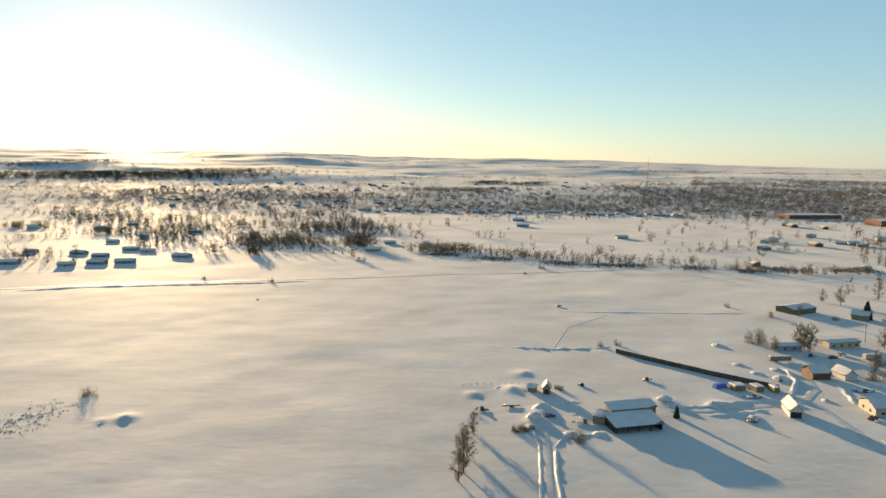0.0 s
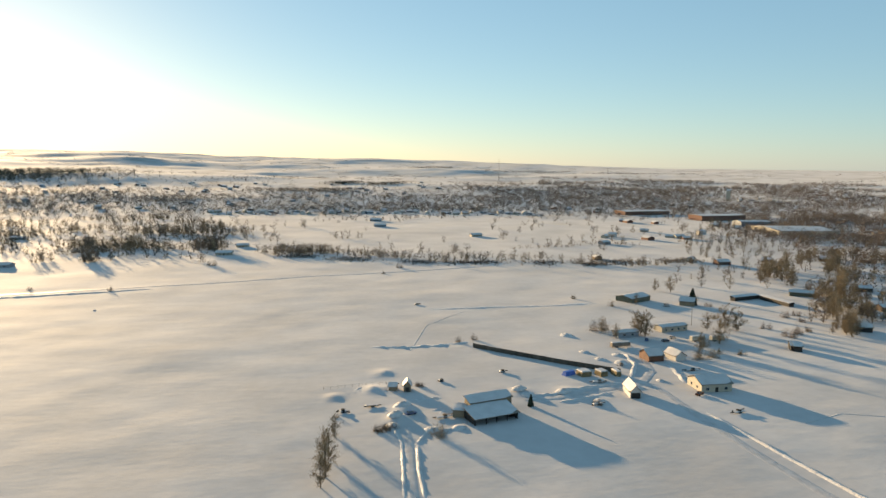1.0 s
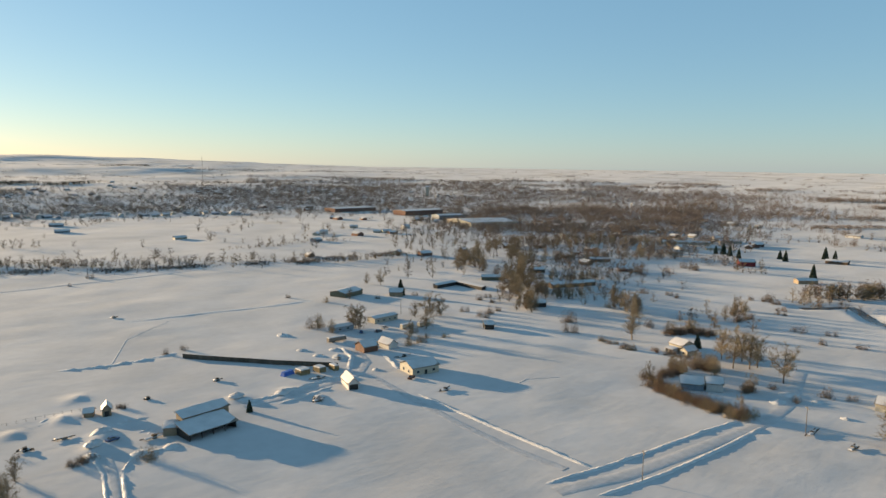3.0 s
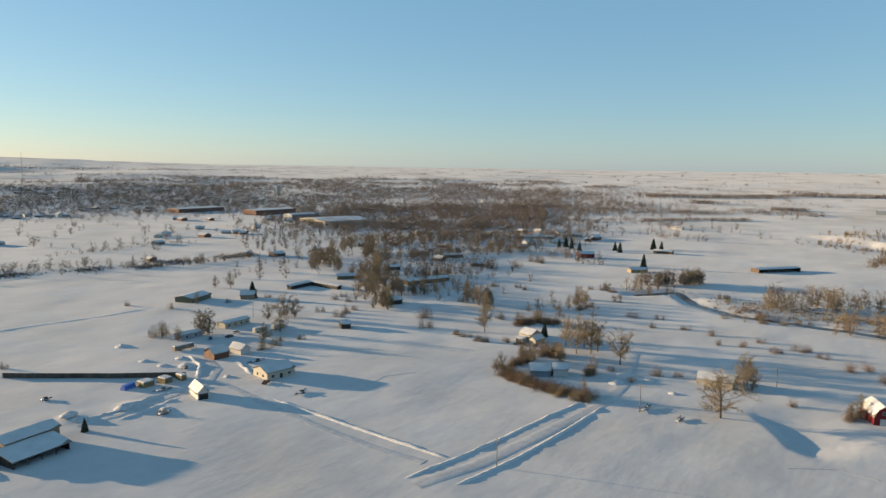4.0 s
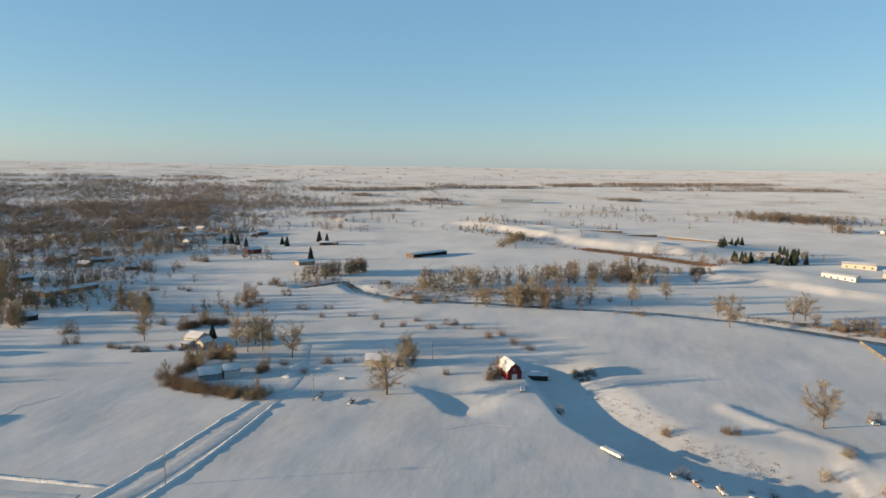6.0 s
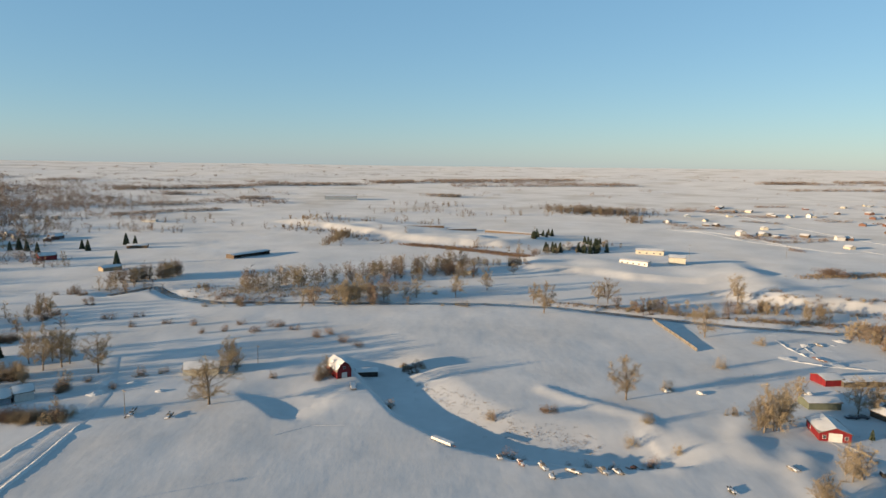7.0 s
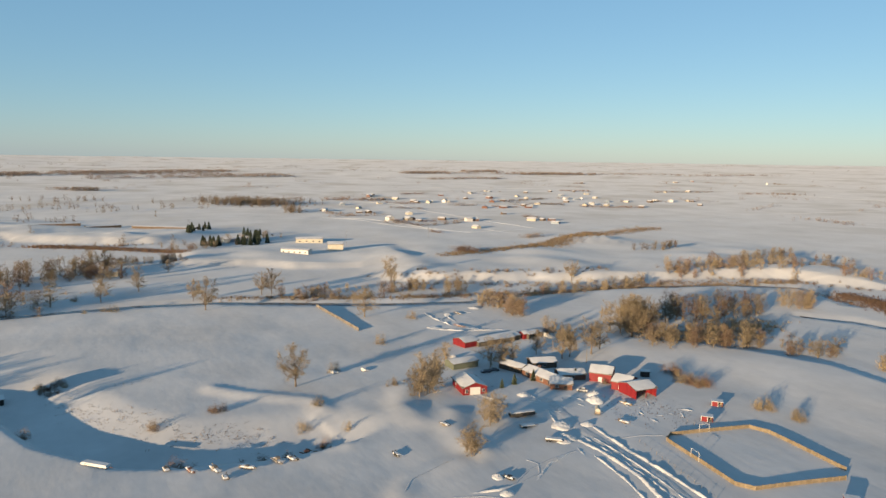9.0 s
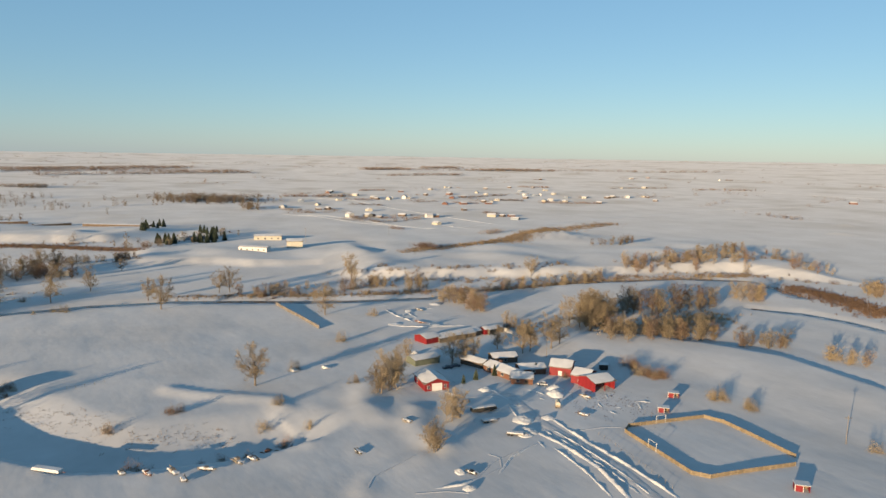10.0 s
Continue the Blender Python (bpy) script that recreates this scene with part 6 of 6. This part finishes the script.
for x, y, w, h in ((206.9, -185.2, 8, 2.4), (201.8, -180.7, 9, 2.6), (187.3, -152.5, 11, 1.8), (178.3, -147.2, 8, 1.6), (184.1, -161.3, 6, 1.2), (176.1, -144.1, 6, 1.2), (164.5, -109.4, 5, 1.2), (154.7, -106.2, 5, 1.2), (220.8, -159.7, 7, 1.6), (278.8, -159.7, 5, 2.2), (39.2, 257.7, 8, 2.0), (34.7, 245.5, 7, 1.8), (32.6, 237.3, 7, 1.5), (56.0, 231.7, 7, 1.0), (45.9, 231.6, 7, 1.2), (147.5, 353.7, 9, 1.6), (143.1, 318.2, 7, 1.2), (145.5, 304.9, 7, 1.0), (153.2, 297.9, 9, 1.6), (157.9, 310.3, 8, 1.5)):
    snow_heap(x, y, w * 0.8, h * 0.75)
for x, y, w, h in ((285.6, 139.6, 10, 1.2), (272.3, 137.4, 9, 1.2), (285.8, 127.9, 6, .9), (275.9, 112.2, 5, .9), (157.8, 268.9, 5, 1.0), (108.7, 261.3, 8, 1.6), (119.0, 249.2, 7, 1.0), (-131.0, 470.7, 3, .6), (358.0, -201.6, 8, 1.2), (367.2, -225.6, 9, 1.2), (333.8, -178.7, 9, 1.0), (323.2, -198.4, 9, 1.0), (90.4, 266.2, 7, 1.5), (92.3, 261.0, 7, 1.2), (280.2, -114.6, 5, 1.0), (256.2, -122.5, 5, .9)):
    snow_heap(x, y, w * 0.8, h * 0.75)


def loafing_shed(x, y, turn):
    own = thing("loafing_shed", "small red horse shelter with white trim, open front", "shelter", stand(x, y, turn) @ Matrix.Diagonal((0.92, 0.9, 0.8, 1)), "horse shelters")
    part("side_panel", Mesh().box(-2.2, -1.6, -.2, -2.08, 1.6, 2.3), RED, own)
    part("side_panel", Mesh().box(2.08, -1.6, -.2, 2.2, 1.6, 2.3), RED, own)
    part("back_panel", Mesh().box(-2.08, 1.48, -.2, 2.08, 1.6, 2.0), BOARD, own)
    part("front_panel", Mesh().box(-2.2, -1.68, -.2, 0.2, -1.6, 2.4), RED, own, "red front boards")
    trim = Mesh().box(-2.3, -1.74, -.2, -2.1, -1.6, 2.5).box(.1, -1.74, -.2, .3, -1.6, 2.5).box(-2.1, -1.74, 2.3, .1, -1.6, 2.5)
    part("trim", trim, WHITE, own, "white corner trim")
    part("roof", Mesh().box(-2.4, -1.9, 2.4, 2.4, 1.9, 2.52), GREY, own)
    part("roof_snow", Mesh().box(-2.4, -1.9, 2.52, 2.4, 1.9, 2.64, .08), ROOFSNOW, own, "snow lying on the roof")


for x, y in ((176.3, -220.9), (167.5, -204.5), (105.1, -189.6)):
    loafing_shed(x, y, -138)


def hay_stack(x, y, turn, nx, nz):
    own = thing("hay_stack", "stack of large square hay bales topped with snow", "hay bales", stand(x, y, turn), "hay stacks")
    for k in range(nz):
        for i in range(nx):
            for j in range(2):
                e = random.uniform(-.06, .06)
                part("bale", Mesh().box(i * 1.3 - nx * .65 + e, j * 2.5 - 2.5, k * 1.2 - .1, i * 1.3 - nx * .65 + 1.26 + e, j * 2.5 - .04, k * 1.2 + 1.08, .04), HAY, own)
    part("snow", Mesh().box(-nx * .65, -2.5, nz * 1.2 - .1, nx * .65, 2.46, nz * 1.2 + .3, .3), ROOFSNOW, own, "snow lying on the bales")


hay_stack(126.7, 282.0, 10, 4, 2)
hay_stack(134.8, 281.1, 12, 3, 2)
hay_stack(141.7, 280.1, 5, 2, 2)
tarp = thing("tarp_pile", "pile under a bright blue tarp", "tarp", stand(120.2, 284.0, 20))
part("cover", Mesh().box(-3.2, -1.4, -.1, 3.2, 1.4, 1.9, .5), TARP, tarp)


def trailer(x, y, turn, length, label, deck=GREY, high=0.9, sides_=0.0):
    own = thing("farm_trailer", label, "trailer", stand(x, y, turn), "trailers")
    part("deck", Mesh().box(-length / 2, -1.2, high - .2, length / 2, 1.2, high), deck, own)
    if sides_:
        part("box", Mesh().box(-length / 2, -1.2, high, length / 2, 1.2, high + sides_, .08), deck, own)
    part("snow", Mesh().box(-length / 2 + .1, -1.1, high + sides_, length / 2 - .1, 1.1, high + sides_ + .3, .2), ROOFSNOW, own, "snow on the deck")
    part("drawbar", Mesh().box(length / 2, -.08, high - .3, length / 2 + 1.4, .08, high - .16), RUST, own)
    for wx in (-length * .2, -length * .2 - 1):
        for wy in (-1.1, 1.1):
            part("wheel", Mesh().limb((wx, wy - .12, .4), (wx, wy + .12, .4), .4, .4, 10), RUBBER, own)


trailer(200.9, -144.2, -99, 10, "dark stock trailer topped with snow", DARK, .8, 1.1)
trailer(191.7, -140.1, -101, 5.5, "low flat trailer covered in snow")
trailer(177.8, -141.0, -132, 6, "low flat trailer covered in snow")
trailer(214.4, 329.4, 10, 9, "long pale camper trailer with a snowy roof", CREAM, .8, 2.0)
trailer(225.5, 328.0, 12, 9, "long pale camper trailer with a snowy roof", CREAM, .8, 2.0)
trailer(166.8, 326.3, 5, 11, "grey trailer load under snow", GREY, .8, 1.8)
trailer(226.0, -3.8, -135, 9.5, "stack of pale pipes and boards under snow", WHITE, .5, .25)
trailer(281.9, 33.5, 10, 8, "old implement half buried in snow", GREY, .5, .3)

wagon = thing("covered_wagon", "small wagon with a rounded tan canvas top", "wagon", stand(190.7, -171.9, 140, 0.85))
part("bed", Mesh().box(-2.2, -1, .7, 2.2, 1, 1.5), TAN, wagon)
part("canvas", Mesh().prism([(-1.1, 1.5)] + [(-1.1 * math.cos(a), 1.9 + 1.2 * math.sin(a)) for a in np.linspace(0, math.pi, 9)] + [(1.1, 1.5)], -2.3, 2.3), CREAM, wagon, "rounded canvas cover")
for wx in (-1.5, 1.5):
    for wy in (-1.05, 1.05):
        part("wheel", Mesh().limb((wx, wy - .06, .55), (wx, wy + .06, .55), .55, .55, 14), BROWN, wagon)


def old_log(x, y, turn, length, label, material):
    ob = new("scrap_heap", None)
    ob.matrix_world = stand(x, y, turn)
    tagged(ob, label, "scrap", "scrap along the old channel")
    rnd = random.Random(int(abs(x * 3 + y)))
    for k in range(4):
        dx, dy = rnd.uniform(-length / 3, length / 3), rnd.uniform(-.8, .8)
        part("beam", Mesh().limb((dx - length / 3, dy, .3 + rnd.random() * .4), (dx + length / 3, dy + rnd.uniform(-.8, .8), .3 + rnd.random() * .6), .22, .18, 5), material, ob)
    part("crate", Mesh().box(-.8, -.7, -.1, .7, .7, rnd.uniform(.7, 1.5), .1), material, ob)
    part("snow", Mesh().box(-length / 2.4, -.75, .5, length / 3, .75, .88, .28), ROOFSNOW, ob, "snow on the scrap")


for x, y, turn, length, mat in ((213.8, -22.1, 10, 4, GREY), (209.9, -28.5, 15, 6, RUST), (207.3, -35.1, 15, 7, GREY), (200.5, -36.8, 0, 4, GREY), (204.5, -44.2, 50, 6, GREY), (205.2, -53.7, 10, 6, GREY), (204.6, -57.9, 20, 5, GREY), (208.0, -64.0, 20, 4, RUST), (211.5, -68.3, 25, 8, BROWN), (210.4, -74.7, 25, 5, GREY),
                                (205.1, -113.6, 15, 5, GREY), (191.9, -88.6, 10, 4, DARK), (162.1, -111.9, 20, 4, DARK), (179.3, -174.5, 20, 5, BROWN), (193.8, -189.1, 20, 5, TAN), (330.2, -193.2, 20, 7, RUST), (358.0, -208.4, 20, 6, GREY), (281.2, -99.6, 20, 5, WHITE), (278.7, -113.1, 20, 4, WHITE)):
    old_log(x, y, turn, length, "heap of old beams and scrap under snow", mat)
for x, y, turn, length, mat in ((53.1, 242.2, 15, 9, BROWN), (129.4, 271.1, 0, 8, GREY), (181.3, 280.8, 5, 9, DARK), (167.6, 227.3, 5, 6, DARK), (117.1, 245.4, 5, 6, DARK), (27.5, 259.3, 0, 7, GREY), (15.7, 255.5, 0, 4, DARK), (91.3, 292.9, 0, 4, DARK), (60.8, 285.2, 0, 3, DARK), (249.5, 112.7, 5, 8, BROWN), (247.3, 97.9, 5, 7, GREY), (168.0, 227.0, 10, 7, DARK), (150.9, 293.4, 10, 4, GREY), (78.5, 452.3, 10, 4, GREY)):
    old_log(x, y, turn, length, "heap of old beams and scrap under snow", mat)


# ---- the trodden lot by the stables ----
rs = np.random.RandomState(77)
clods = Mesh()
for cx, cy, spread, n in ((194.0, -194.0, 5, 90), (182.8, -198.3, 5, 110), (172.0, -194.0, 6, 70), (183.0, -186.0, 7, 90), (196.0, -183.0, 5, 50), (232.0, -150.0, 4, 40), (356.0, -203.0, 12, 60)):
    for k in range(n):
        x, y, r = cx + rs.normal(0, spread), cy + rs.normal(0, spread), rs.uniform(.08, .3)
        z = level(x, y)
        clods.add([(x - r, y - r * .7, z - .03), (x + r, y - r, z - .03), (x + r * .8, y + r, z - .03), (x - r, y + r * .8, z - .03), (x, y, z + r * .6)], [(0, 1, 4), (1, 2, 4), (2, 3, 4), (3, 0, 4)])
tagged(new("clods", clods.data("clods", BROWN)), "dark frozen clods and straw on trodden snow", "dirt", kind="stuff")
for x, y, spread, n, label in ((186.0, -192.0, 12, 26, "churned"), (204.0, -168.0, 13, 26, "rutted"), (176.0, -152.0, 10, 16, "rutted"), (48.0, 262.0, 16, 20, "drifted"), (150.0, 290.0, 14, 22, "ploughed")):
    for k in range(n):
        px_, py_, a, run = x + rs.normal(0, spread * .6), y + rs.normal(0, spread * .6), rs.uniform(0, 3.14), rs.uniform(1.5, 5)
        dx, dy = math.cos(a) * run, math.sin(a) * run
        ridge("snow_bank", label + " low ridge of snow in the yard", [(px_ - dx, py_ - dy), (px_, py_ + rs.normal(0, .6)), (px_ + dx, py_ + dy)], rs.uniform(.7, 1.5), rs.uniform(.15, .38), gap=1.0, lump=1.0)


# ---- post fences ----
def post_fence(label, points, gap=3.0, high=1.2):
    own = thing("post_fence", label, "fence", pose(points[0][0], points[0][1], level(*points[0])))
    inv = own.matrix_world.inverted()
    data = Mesh().limb((0, 0, -.3), (0, 0, high), .065, .055, 5).data("post", GREY)
    p = resample(points, gap)
    for x, y in p:
        part("post", data, None, own, m=inv @ stand(x, y, random.uniform(0, 90)))
    for (ax, ay), (bx, by) in zip(p, p[1:]):
        a, b = Vector((ax, ay, level(ax, ay))), Vector((bx, by, level(bx, by)))
        part("rail", Mesh().limb(inv @ (a + Vector((0, 0, high * .8))), inv @ (b + Vector((0, 0, high * .8))), .02, .02, 3), GREY, own)


post_fence("weathered post fence standing in snow", [(9.2, 284.4), (21.5, 285.7), (36.4, 286.1)], 2.5)
post_fence("weathered rail fence by the ranch", [(304.2, -143.4), (302.4, -155.2), (299.8, -171.9)], 3)
post_fence("weathered post fence by the old channel", [(302.4, -13.5), (302.0, -19.8), (302.7, -27.1)], 2.5)
post_fence("fence along the ranch drive", [(124.6, -156.9), (144.3, -162.2), (163.7, -166.6)], 3)
post_fence("weathered post fence by the ranch yard", [(183.8, -197.7), (173.0, -197.0), (162.6, -195.8)], 3)
for q in ((160.2, -194.3), (146.0, -173.1)):
    gate = thing("arena_gate", "white pipe gate frame over the arena fence", "gate", stand(*q, 76 if q[0] > 150 else 168))
    for gx in (-2, 2):
        part("upright", Mesh().limb((gx, 0, -.2), (gx, 0, 3.0), .09, .09, 6), WHITE, gate)
    part("crossbar", Mesh().limb((-2, 0, 2.95), (2, 0, 2.95), .08, .08, 6), WHITE, gate)

# ---- lone brush and short belts strewn over the far plain ----
for k, (b0, b1, d0, d1, n) in enumerate(((-34, 20, 1900, 4600, 260), (20, 60, 2700, 4600, 110), (60, 100, 1700, 4600, 130), (100, 160, 1500, 4600, 120))):
    rnd = random.Random(700 + k)
    spots = []
    for i in range(n):
        b, d = radians(rnd.uniform(b0, b1)), rnd.uniform(d0, d1)
        x, y, turn, run = d * math.sin(b), d * math.cos(b), rnd.choice((0.3, 1.87)) + rnd.gauss(0, .1), rnd.choice((20, 40, 90, 160))
        for j in range(int(run / 7) + 2):
            s = rnd.uniform(-run / 2, run / 2)
            spots.append((x + s * math.cos(turn) + rnd.gauss(0, 4), y + s * math.sin(turn) + rnd.gauss(0, 4), rnd.uniform(4, 10)))
    far_woods("far_brush", "thin lines of bare brush on the far snowy plain", spots, WOODS, 14, 720 + k, 0.7, 3.4)
